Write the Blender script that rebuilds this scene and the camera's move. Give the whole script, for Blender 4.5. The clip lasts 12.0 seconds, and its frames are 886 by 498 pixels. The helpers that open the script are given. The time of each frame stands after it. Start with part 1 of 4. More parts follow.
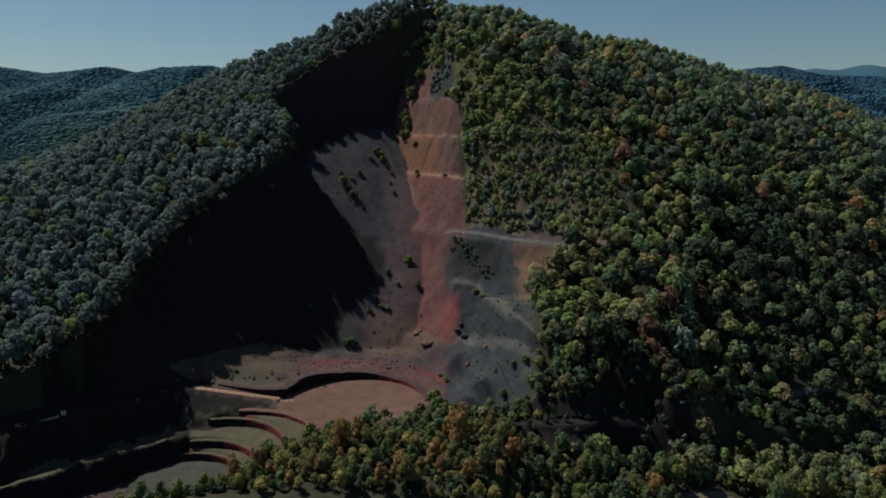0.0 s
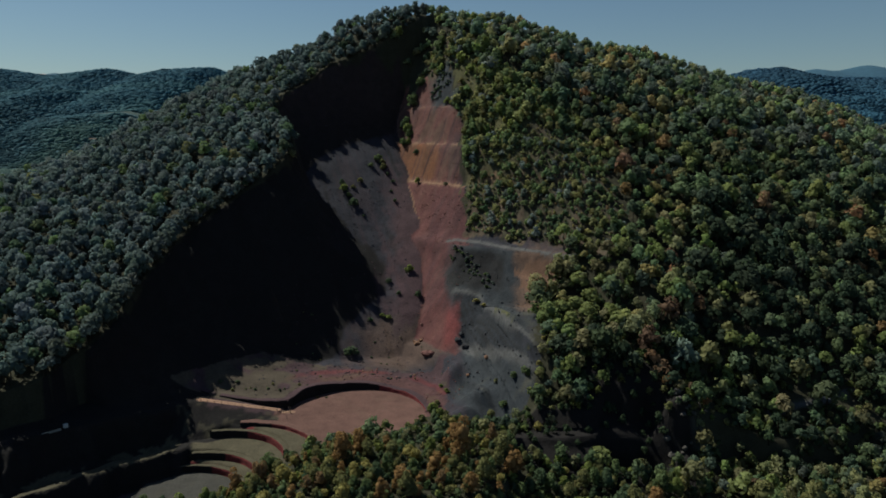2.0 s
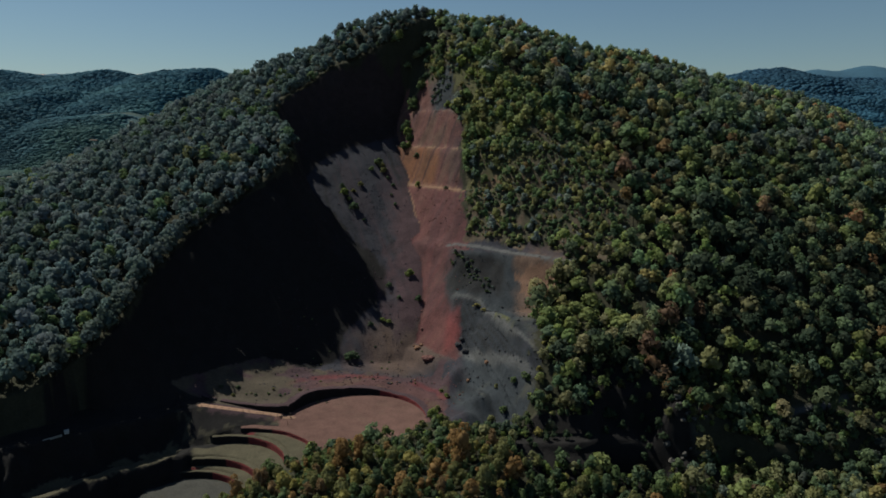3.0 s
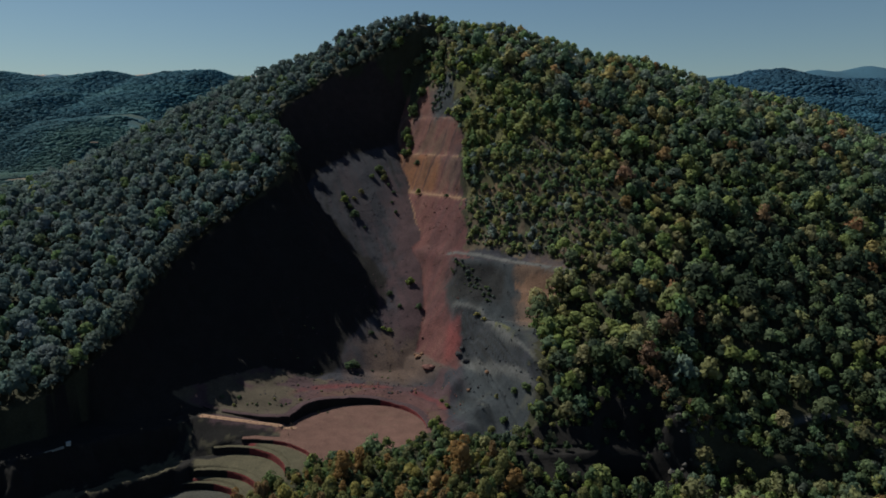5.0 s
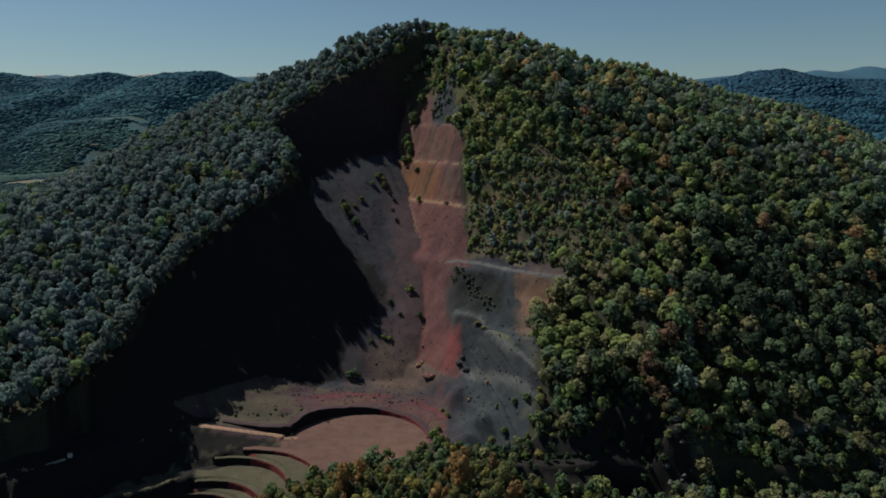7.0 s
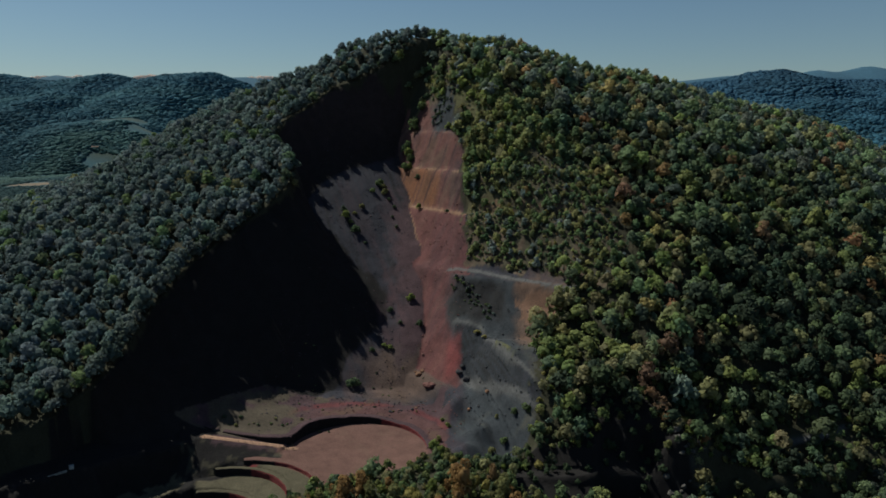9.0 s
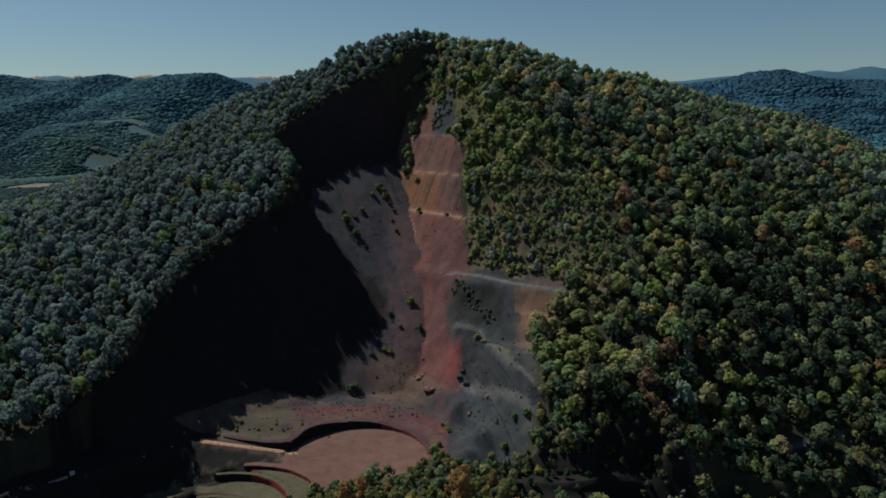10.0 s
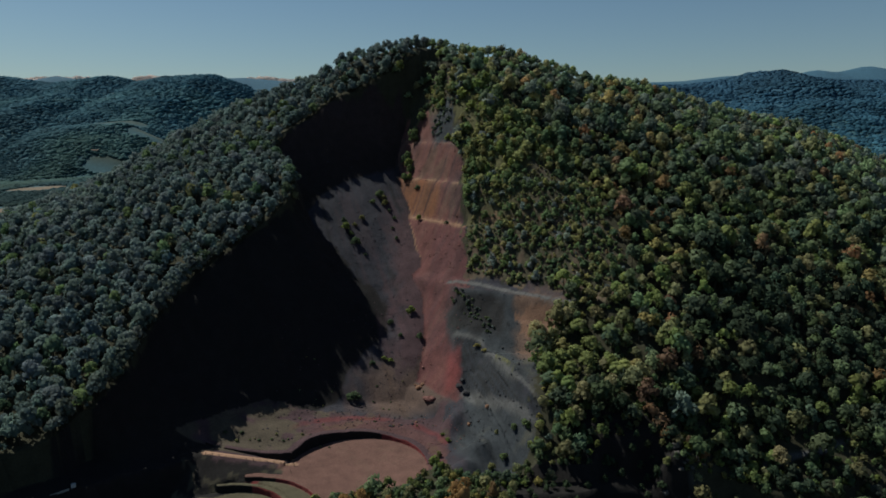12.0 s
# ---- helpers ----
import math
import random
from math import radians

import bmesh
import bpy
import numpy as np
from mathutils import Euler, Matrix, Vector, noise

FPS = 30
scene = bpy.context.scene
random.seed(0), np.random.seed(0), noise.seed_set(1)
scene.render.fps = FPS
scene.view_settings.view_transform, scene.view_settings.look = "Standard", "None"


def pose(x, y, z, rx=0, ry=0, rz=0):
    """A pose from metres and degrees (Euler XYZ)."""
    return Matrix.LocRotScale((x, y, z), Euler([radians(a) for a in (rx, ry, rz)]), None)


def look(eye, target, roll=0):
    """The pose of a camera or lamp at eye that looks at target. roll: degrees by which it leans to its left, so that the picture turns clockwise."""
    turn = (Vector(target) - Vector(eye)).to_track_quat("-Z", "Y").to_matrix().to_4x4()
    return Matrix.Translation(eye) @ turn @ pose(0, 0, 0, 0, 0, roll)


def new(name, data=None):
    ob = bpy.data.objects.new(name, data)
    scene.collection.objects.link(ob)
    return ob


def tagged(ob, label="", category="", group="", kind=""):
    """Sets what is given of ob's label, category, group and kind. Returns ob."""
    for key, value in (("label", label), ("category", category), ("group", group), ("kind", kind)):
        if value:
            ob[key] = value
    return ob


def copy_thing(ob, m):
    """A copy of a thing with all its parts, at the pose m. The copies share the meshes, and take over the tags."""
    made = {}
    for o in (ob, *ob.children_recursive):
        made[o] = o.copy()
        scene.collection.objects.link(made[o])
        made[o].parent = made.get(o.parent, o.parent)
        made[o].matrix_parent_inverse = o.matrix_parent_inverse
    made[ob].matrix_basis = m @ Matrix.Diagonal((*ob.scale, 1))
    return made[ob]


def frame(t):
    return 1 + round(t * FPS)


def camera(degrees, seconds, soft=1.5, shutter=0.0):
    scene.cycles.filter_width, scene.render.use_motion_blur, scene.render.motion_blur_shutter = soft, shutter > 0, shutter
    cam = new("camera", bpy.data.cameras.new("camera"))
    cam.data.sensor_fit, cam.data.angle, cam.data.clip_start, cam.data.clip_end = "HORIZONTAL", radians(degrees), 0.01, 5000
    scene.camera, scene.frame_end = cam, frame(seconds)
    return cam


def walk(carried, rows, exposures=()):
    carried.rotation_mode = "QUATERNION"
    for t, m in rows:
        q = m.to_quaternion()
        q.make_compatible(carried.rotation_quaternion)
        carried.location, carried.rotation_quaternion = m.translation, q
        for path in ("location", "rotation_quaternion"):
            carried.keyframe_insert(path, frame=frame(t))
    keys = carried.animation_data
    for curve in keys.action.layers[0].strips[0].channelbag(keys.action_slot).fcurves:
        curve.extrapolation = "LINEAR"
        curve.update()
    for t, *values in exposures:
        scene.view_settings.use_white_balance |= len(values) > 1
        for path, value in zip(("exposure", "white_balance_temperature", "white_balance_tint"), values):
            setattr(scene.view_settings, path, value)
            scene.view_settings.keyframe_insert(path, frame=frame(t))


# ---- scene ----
cam = camera(64.0, 12.0, soft=1.75)
PATH = [
    (0.0, pose(0, 0, 95.61, 80.458, -0.033, -0.131)), (1.0, pose(0, 0, 97.78, 80.458, -0.029, -0.100)),
    (2.0, pose(0, 0, 99.89, 80.456, -0.024, -0.072)), (3.0, pose(0, 0, 101.96, 80.453, -0.018, -0.049)),
    (5.0, pose(0, 0, 106.00, 80.442, -0.003, -0.013)), (6.0, pose(0, 0, 108.00, 80.435, 0.007, -0.001)),
    (7.0, pose(0, 0, 110.00, 80.426, 0.018, 0.008)), (9.0, pose(0, 0, 114.05, 80.402, 0.047, 0.013)),
    (10.0, pose(0, 0, 116.12, 80.387, 0.065, 0.010)), (11.0, pose(0, 0, 118.25, 80.370, 0.086, 0.003)),
    (12.0, pose(0, 0, 120.44, 80.351, 0.110, -0.008)),
]
walk(cam, PATH, exposures=[(0.0, -0.05, 6190, 0), (12.0, -0.05, 6120, 0)])

# ---- light ----
SUN_EL, SUN_X, SUN_Y = radians(54), -0.84, 0.543
world = bpy.data.worlds.new("world")
scene.world = world
world.use_nodes = True
wt = world.node_tree
sky = wt.nodes.new("ShaderNodeTexSky")
sky.sky_type = "NISHITA"
sky.sun_disc = False
sky.sun_elevation = SUN_EL
sky.sun_rotation = math.atan2(SUN_X, SUN_Y) % (2 * math.pi)
sky.air_density, sky.dust_density, sky.ozone_density = 1.0, 0.3, 2.8
wt.nodes["Background"].inputs["Strength"].default_value = 0.055
wt.links.new(sky.outputs["Color"], wt.nodes["Background"].inputs["Color"])
sun = new("sun", bpy.data.lights.new("sun", "SUN"))
sun.data.energy, sun.data.angle, sun.data.color = 5.0, radians(0.55), (1.0, 0.93, 0.82)
sun.matrix_world = look((0, 0, 400), (-SUN_X * math.cos(SUN_EL) * 100, -SUN_Y * math.cos(SUN_EL) * 100, 400 - math.sin(SUN_EL) * 100))


# ---- noise and plan helpers ----
def smooth(a, b, x):
    t = np.clip((np.asarray(x, float) - a) / (b - a), 0, 1)
    return t * t * (3 - 2 * t)


def value_noise(x, y, seed=0):
    """Smooth lattice noise, -1 to 1."""
    x, y = np.asarray(x, float), np.asarray(y, float)
    i, j = np.floor(x), np.floor(y)
    u, v = x - i, y - j
    u, v = u * u * u * (u * (u * 6 - 15) + 10), v * v * v * (v * (v * 6 - 15) + 10)

    def h(a, b):
        n = (a.astype(np.int64) * 374761393 + b.astype(np.int64) * 668265263 + seed * 1442695041) & 0xFFFFFFFF
        n = ((n ^ (n >> 13)) * 1274126177) & 0xFFFFFFFF
        n = n ^ (n >> 16)
        return (n & 0xFFFF) / 32767.5 - 1
    return ((h(i, j) * (1 - u) + h(i + 1, j) * u) * (1 - v) + (h(i, j + 1) * (1 - u) + h(i + 1, j + 1) * u) * v)


def fbm(x, y, size, octaves=3, seed=0):
    out, amp = 0, 1.0
    for k in range(octaves):
        out = out + amp * value_noise(np.asarray(x) / size * 2 ** k + 17.3 * k, np.asarray(y) / size * 2 ** k - 9.1 * k, seed + k)
        amp *= 0.5
    return out


def to_line(x, y, pts):
    """Distance to a polyline, and the side (positive on its left as one walks along it)."""
    best = np.full(np.shape(x), 1e9)
    side = np.zeros(np.shape(x))
    for (ax, ay), (bx, by) in zip(pts[:-1], pts[1:]):
        dx, dy = bx - ax, by - ay
        t = np.clip(((x - ax) * dx + (y - ay) * dy) / (dx * dx + dy * dy), 0, 1)
        d = np.hypot(x - ax - t * dx, y - ay - t * dy)
        s = np.sign(dx * (y - ay) - dy * (x - ax))
        side = np.where(d < best - 1e-9, s, side)
        best = np.minimum(best, d)
    return best, side


def inside(x, y, poly):
    hit = np.zeros(np.shape(x), bool)
    for (ax, ay), (bx, by) in zip(poly, poly[1:] + poly[:1]):
        if ay != by:
            hit ^= ((ay > y) != (by > y)) & (x < (bx - ax) * (y - ay) / (by - ay) + ax)
    return hit


# ---- the shape of the land ----
CREST_X = [-420, -260, -190, -123, -80, -50, -15, 30, 75, 120, 167, 251, 330, 480, 700]
CREST_Y = [480, 462, 458, 458, 460, 456, 450, 446, 442, 442, 444, 462, 470, 480, 480]
CREST_Z = [10, 62, 92, 127, 146, 156, 161, 161, 149, 139, 126, 104, 80, 40, 0]
BEND = [23.88, -18.09, 1.38, -0.47, 10.27, -17.32, 0.84, 5.16, 1.01, -6.28]
RIM = [(-16, 444), (-45, 436), (-64, 428), (-80, 411), (-90, 393), (-90, 382), (-82, 370), (-75, 359), (-72, 350), (-75, 338), (-92, 312), (-106, 292), (-114, 262), (-115, 240), (-126, 216), (-165, 182)]
FOOT = [(-14, 434), (-24, 420), (-36, 411), (-54, 398), (-66, 384), (-71, 370), (-57, 358), (-45, 347), (-31, 338), (-25, 332), (-26, 320), (-34, 311), (-42, 298), (-42, 289), (-50, 280), (-64, 264), (-76, 253), (-90, 242), (-112, 226)]
BENCH_ROAD = [(3, 331), (14, 324), (25, 316), (44, 303), (58, 295)]
TRACK = [(118, 243), (128, 245), (138, 246), (152, 249)]
ROAD_EDGE = [(-165, 160), (-131, 196), (-124, 203), (-118, 210), (-108, 219), (-97, 227), (-88, 240)]
BARE = [(-26, 438), (-45, 435), (-64, 427), (-79, 411), (-89, 393), (-89, 382), (-81, 370), (-74, 359), (-71, 350), (-74, 338), (-92, 312), (-106, 292), (-114, 262), (-115, 240), (-128, 212), (-165, 178),
        (-120, 170), (-88, 184), (-66, 203), (-44, 212), (-14, 225), (-5, 238), (8, 231), (22, 230), (34, 238), (37, 255), (35, 272), (42, 288),
        (57, 303), (40, 312), (12, 331), (10, 365), (8, 394), (8, 402), (6, 409), (-5, 421), (-13, 430), (-19, 430)]
SHRUBS = [(9, 331), (40, 313), (58, 303), (66, 292), (80, 298), (82, 325), (70, 365), (48, 392), (34, 408), (12, 426), (-8, 436), (-12, 430), (-4, 421), (7, 409), (9, 402), (9, 394), (11, 365)]
HOLLOW = [(24, 215), (24, 224), (40, 227), (53, 233), (58, 240), (66, 237), (75, 238), (76, 226), (71, 215), (48, 213)]
STEP_Y = [240, 265, 277, 285, 295, 309, 323, 330, 333, 338, 362, 366, 379, 383, 397, 400, 421, 440]
STEP_Z = [-20, 0, 8, 10, 17, 27, 38, 47, 48, 50, 72, 73, 92, 93, 112, 113, 139, 163]
ARCS = [(-31, 238, 25.5, 0.0), (-66, 205, 27, -1.3), (-72, 208, 22, -4.4), (-77, 200, 20.7, -8.0), (-80, 199, 18.6, -11.0)]
FALL = [0, 0.03, 0.12, 0.08, 0.05]
FAR_LEFT = ([-2600, -1500, -1215, -1090, -930, -840, -770, -640, -560, -430, -250, 0, 400], [250, 262, 262, 244, 264, 247, 262, 268, 240, 170, 120, 90, 60])
FAR_MID = ([0, 500, 900, 1060, 1230, 1330, 1460, 1560, 1700, 2000, 2600, 4000], [150, 230, 300, 302, 325, 352, 362, 335, 320, 318, 320, 300])
FAR_BACK = ([-4600, -2500, -2350, -2100, -1800, -1640, -1450, -1200, -900, 0, 900, 1450, 1700, 1950, 2070, 2250, 2380, 2560, 2760, 3000, 4600],
            [350, 400, 440, 400, 412, 440, 418, 425, 400, 300, 380, 400, 428, 440, 425, 465, 450, 488, 455, 460, 450])


FIELDS = [(-566, 1000, 28, 36, "field"), (-522, 822, 28, 24, "field"), (-590, 1250, 30, 13, "meadow"), (-560, 1420, 50, 14, "meadow"), (-680, 1500, 60, 16, "meadow"), (1180, 2150, 60, 30, "meadow")]


def outer(x, y):
    """The wooded cone as it was before it was dug."""
    z, yc = np.interp(x, CREST_X, CREST_Z), np.interp(x, CREST_X, CREST_Y)
    d = yc - y
    f = np.maximum(d, 0)
    front = z - 260 * (1 - np.exp(-f / 250)) * (z + 15) / 175
    u, v = np.clip(x / 200, -1.3, 1.45), np.clip((np.minimum(y, yc) - 340) / 120, -1.05, 0.95)
    c = BEND
    front = front + c[0] + c[1] * u + c[2] * v + c[3] * u * u + c[4] * u * v + c[5] * v * v + c[6] * u ** 3 + c[7] * u * u * v + c[8] * u * v * v + c[9] * v ** 3
    front = front - 10 * np.exp(-((x + 42) / 20) ** 2 - ((y - 430) / 14) ** 2) + 4 * np.exp(-((x + 87) / 11) ** 2 - ((y - 401) / 13) ** 2)
    front = front - 14 * np.exp(-((x - 115) / 30) ** 2 - ((y - 240) / 16) ** 2)
    lift = np.interp(x, [-250, -210, -177, -141, -102, -81, -59, -33, 6, 75, 96, 115, 181, 220, 260, 283], [-13, -11, -4, -3, -4, -3.5, 2, 4, 0, -3, -4, -0.5, 0, 6, 3.5, -2])
    front = front + lift * (1 - smooth(40, np.where(x < -150, 190, 110), f))
    back = np.maximum(-d, 0)
    z = front - 0.55 * back * back / (back + 15)
    # the old quarry front under the big trees
    edge = 229 + 0.10 * (x - 60) + 3 * value_noise(x / 14, y / 60, 5)
    z = z - 13 * smooth(0, 7, edge - y) * smooth(12, 26, x) * (1 - smooth(120, 170, x))
    z = np.maximum(z, -17 - 0.02 * np.abs(y - 200) + 1.2 * fbm(x, y, 40, 2, 3))
    # a deep shaded hollow at its foot
    u, v = x + 2 * value_noise(y / 6, y / 60, 6), y + 2 * value_noise(x / 6, x / 60, 7)
    return z - 15 * smooth(50, 55, u) * (1 - smooth(71, 80, u)) * smooth(212, 220, v) * (1 - smooth(235, 239, v))


def terraces(x, y):
    """The floor of the pit: the round yard, its curved walls and the steps below it."""
    z = np.interp(x, [-55, -31, -8], [3.4, 2.2, 1.5]) + np.maximum(0, -40 - x) * 0.1 * smooth(245, 258, y) + np.clip(y - 262, -25, 40) * 0.06 + 0.3 * fbm(x, y, 9, 3, 21)
    left = 0.4 + np.maximum(0, -55 - x) * 0.15
    line = np.interp(x, [-90, -66, -54, -40], [247, 242.5, 244, 252])
    rise = np.interp(x, [-86, -70, -55, -40], [0.1, 1.3, 2.8, 3.6])
    hill = left + rise + (z - left - rise) * smooth(2, 12, y - line)
    foot = np.interp(x, [-92, -85, -78, -66, -58], [-6, -4.5, -2.2, -0.4, 0])
    ramp = np.maximum(left - (0.5 + 0.3 * smooth(-70, -84, x)) * np.maximum(0, np.interp(x, [-86, -52], [240.3, 241.0]) - 2 - y), np.minimum(left, foot))
    z = np.where(x < -40, ramp + (hill - ramp) * smooth(1.0, 1.9, y - line), z)
    z = np.where((y < 238) & (x > -45), np.minimum(z, 1.0), z)
    wob = 0.25 * fbm(x, y, 5, 2, 30)
    for (cx, cy, r, level), fall in zip(ARCS, FALL):
        d = np.hypot(x - cx, y - cy)
        z = np.where(d < r + 1.4, np.minimum(z, np.maximum(level - fall * np.clip(r - d, 0, 12) + 0.05 * wob, z - (r + 1.4 - d) * 7)), z)
    d, s = to_line(x, y, ROAD_EDGE)
    t = d * -s + 1.5 * fbm(x, y, 7, 3, 44)
    shelf = np.interp(x, [-130, -108, -95, -86], [0, -1, -2.5, -3.5]) * smooth(4, -1, t)
    bank = shelf + np.interp(t, [-40, -6, 0, 4, 7, 8.5, 12.5, 16, 40], [14, 8, 8, -4, -6.2, -4.6, -4.0, -12.5, -12.5])
    return np.where(x < -84, np.maximum(bank, np.where(x < -95, -13.0, z)), z)


def across(x, y):
    """How far up the stepped red face a place lies: its benches run askew to the view."""
    return y + np.where(x < 6, 1.3 * x, 7.8 + 0.55 * (x - 6)) + 1.3 * fbm(x, y, 12, 3, 12)


def land(x, y):
    x, y = np.asarray(x, float), np.asarray(y, float)
    o = outer(x, y)
    scree = -219.1 - 0.312 * x + 0.737 * y + 0.5 * fbm(x, y, 14, 3, 8) + 7 * smooth(-32, -8, x) * (1 - smooth(350, 400, y)) * smooth(285, 310, y)
    yy = across(x, y)
    spur = np.interp(yy, STEP_Y, STEP_Z)
    # a spur of dark cinder runs forward, with a gullied flank
    rx = np.interp(y, [236, 252, 270, 283, 296], [32, 31, 27.5, 22, 16])
    rz = np.interp(y, [232, 240, 252, 270, 283, 296, 306], [6, 13, 22, 28.5, 28, 25, 20])
    flank = np.maximum(0, rx - x)
    ridge = rz - 0.95 * flank - 3.2 * np.minimum(1, flank / 3) * np.abs(value_noise((0.95 * x + 0.3 * y) / 2.6, (0.3 * x - 0.95 * y) / 40, 15))
    spur = np.maximum(spur, np.where((x > 2) & (y > 228), ridge, -99))
    mound = 6.5 * np.exp(-((x - 13) / 6) ** 2 - ((y - 245) / 6) ** 2) + 4.5 * np.exp(-((x - 8) / 5) ** 2 - ((y - 235) / 4) ** 2) + 3.5 * np.exp(-((x - 3) / 4) ** 2 - ((y - 266) / 4) ** 2)
    d, s = to_line(x, y, RIM)
    d = d + 1.5 * fbm(x, y, 10, 3, 19)
    # the steep face under the rim, hollowed towards its foot, which follows the shadow's edge
    base = np.maximum(scree, terraces(x, y))
    df, sf = to_line(x, y, FOOT)
    rib = value_noise((0.75 * x + 0.66 * y) / 5, (0.66 * x - 0.75 * y) / 60, 18)
    u = np.clip(np.maximum(d, 0) / (np.maximum(d, 0) + df + 0.01) + 0.02 * rib, 0, 1)
    wall = np.where(sf < 0, base + (o - base) * (1 - u) ** 1.9, -99)
    pit = np.maximum(np.maximum(scree, spur), np.maximum(terraces(x, y), np.where(y > 228, wall, -99))) + mound
    pit = np.where((y < 228) & (x < -40), terraces(x, y), pit)
    z = np.where(s > 0, np.minimum(o, pit), o)
    z = np.where((s > 0) & (y < 228) & (x < -40), pit, z)
    z = z + 1.3 * fbm(x, y, 4.5, 3, 23) * smooth(64, 69, x) * (1 - smooth(92, 98, x)) * smooth(210, 215, y) * (1 - smooth(235, 240, y))
    # valleys and far hills
    far = smooth(480, 800, np.hypot(x, y * 0.9))
    base = -17 + 57 * smooth(500, 1000, y) + 10 * fbm(x, y, 400, 3, 50)
    hills = base
    for line, yc, slope, seed, rough in ((FAR_LEFT, 2040, 0.30, 60, 30), (FAR_MID, 3150, 0.32, 70, 40), (FAR_BACK, 4400, 0.45, 80, 40)):
        h = np.interp(x, *line)
        dd = np.abs(y - yc)
        fall = slope * dd * dd / (dd + 120)
        hills = np.maximum(hills, h - fall + rough * smooth(60, 500, dd) * fbm(x, y, 330, 4, seed))
    return z * (1 - far) + np.maximum(hills, z * (1 - far)) * far


def lines(parts):
    """Grid lines: (from, to, spacing) one after another."""
    out = []
    for a, b, step in parts:
        n = max(1, round((b - a) / step))
        out += [a + (b - a) * i / n for i in range(n)]
    return np.array(out + [parts[-1][1]])


GX = lines([(-4700, -1400, 55), (-1400, -500, 22), (-500, -260, 9), (-260, -135, 3), (-135, 46, 0.75), (46, 130, 2), (130, 330, 4), (330, 600, 12), (600, 1000, 25), (1000, 4700, 45)])
GY = lines([(-600, 100, 50), (100, 180, 8), (180, 275, 0.75), (275, 335, 1.0), (335, 450, 1.3), (450, 560, 5), (560, 1000, 15), (1000, 2300, 26), (2300, 3400, 40), (3400, 4900, 50)])
XX, YY = np.meshgrid(GX, GY)
ZZ = land(XX, YY)


# ---- materials ----
def nodes(name):
    m = bpy.data.materials.new(name)
    m.use_nodes = True
    t = m.node_tree
    b = t.nodes["Principled BSDF"]
    b.inputs["Specular IOR Level"].default_value = 0.2
    return m, t, b


def grain(t, scale, detail=4, rough=0.6):
    n = t.nodes.new("ShaderNodeTexNoise")
    n.inputs["Scale"].default_value, n.inputs["Detail"].default_value, n.inputs["Roughness"].default_value = scale, detail, rough
    c = t.nodes.new("ShaderNodeNewGeometry")
    t.links.new(c.outputs["Position"], n.inputs["Vector"])
    return n.outputs["Fac"]


def math_node(t, op, a, b=None):
    n = t.nodes.new("ShaderNodeMath")
    n.operation = op
    for i, v in enumerate((a, b)):
        if v is None:
            continue
        if isinstance(v, (int, float)):
            n.inputs[i].default_value = v
        else:
            t.links.new(v, n.inputs[i])
    return n.outputs[0]


def span(t, v, lo, hi):
    n = t.nodes.new("ShaderNodeMapRange")
    t.links.new(v, n.inputs["Value"])
    n.inputs["From Min"].default_value, n.inputs["From Max"].default_value = 0.3, 0.7
    n.inputs["To Min"].default_value, n.inputs["To Max"].default_value = lo, hi
    return n.outputs["Result"]


def scaled(t, colour, factor):
    n = t.nodes.new("ShaderNodeVectorMath")
    n.operation = "SCALE"
    t.links.new(colour, n.inputs[0])
    t.links.new(factor, n.inputs["Scale"])
    return n.outputs[0]


def attribute_colour(t, name):
    n = t.nodes.new("ShaderNodeAttribute")
    n.attribute_name = name
    return n.outputs["Color"]


def bump(t, b, height, strength, distance):
    n = t.nodes.new("ShaderNodeBump")
    n.inputs["Strength"].default_value, n.inputs["Distance"].default_value = strength, distance
    t.links.new(height, n.inputs["Height"])
    t.links.new(n.outputs["Normal"], b.inputs["Normal"])


def ground_material():
    m, t, b = nodes("earth")
    fine, mid, big = grain(t, 1.6, 5, 0.7), grain(t, 0.22, 4), grain(t, 0.03, 3)
    f = math_node(t, "MULTIPLY", span(t, fine, 0.72, 1.28), math_node(t, "MULTIPLY", span(t, mid, 0.82, 1.18), span(t, big, 0.9, 1.1)))
    t.links.new(scaled(t, attribute_colour(t, "soil"), f), b.inputs["Base Color"])
    b.inputs["Roughness"].default_value = 0.95
    bump(t, b, math_node(t, "ADD", fine, mid), 0.6, 0.5)
    return m


def leaf_material():
    m, t, b = nodes("foliage")
    g = t.nodes.new("ShaderNodeNewGeometry")
    f = math_node(t, "ADD", math_node(t, "MULTIPLY", g.outputs["Random Per Island"], 0.28), 0.86)
    f = math_node(t, "MULTIPLY", f, span(t, grain(t, 0.9, 3), 0.8, 1.2))
    c = scaled(t, attribute_colour(t, "leaf"), f)
    t.links.new(c, b.inputs["Base Color"])
    b.inputs["Roughness"].default_value = 0.85
    b.inputs["Specular IOR Level"].default_value = 0.08
    tr = t.nodes.new("ShaderNodeBsdfTranslucent")
    t.links.new(c, tr.inputs["Color"])
    mix = t.nodes.new("ShaderNodeMixShader")
    mix.inputs[0].default_value = 0.42
    t.links.new(b.outputs[0], mix.inputs[1])
    t.links.new(tr.outputs[0], mix.inputs[2])
    t.links.new(mix.outputs[0], t.nodes["Material Output"].inputs["Surface"])
    return m


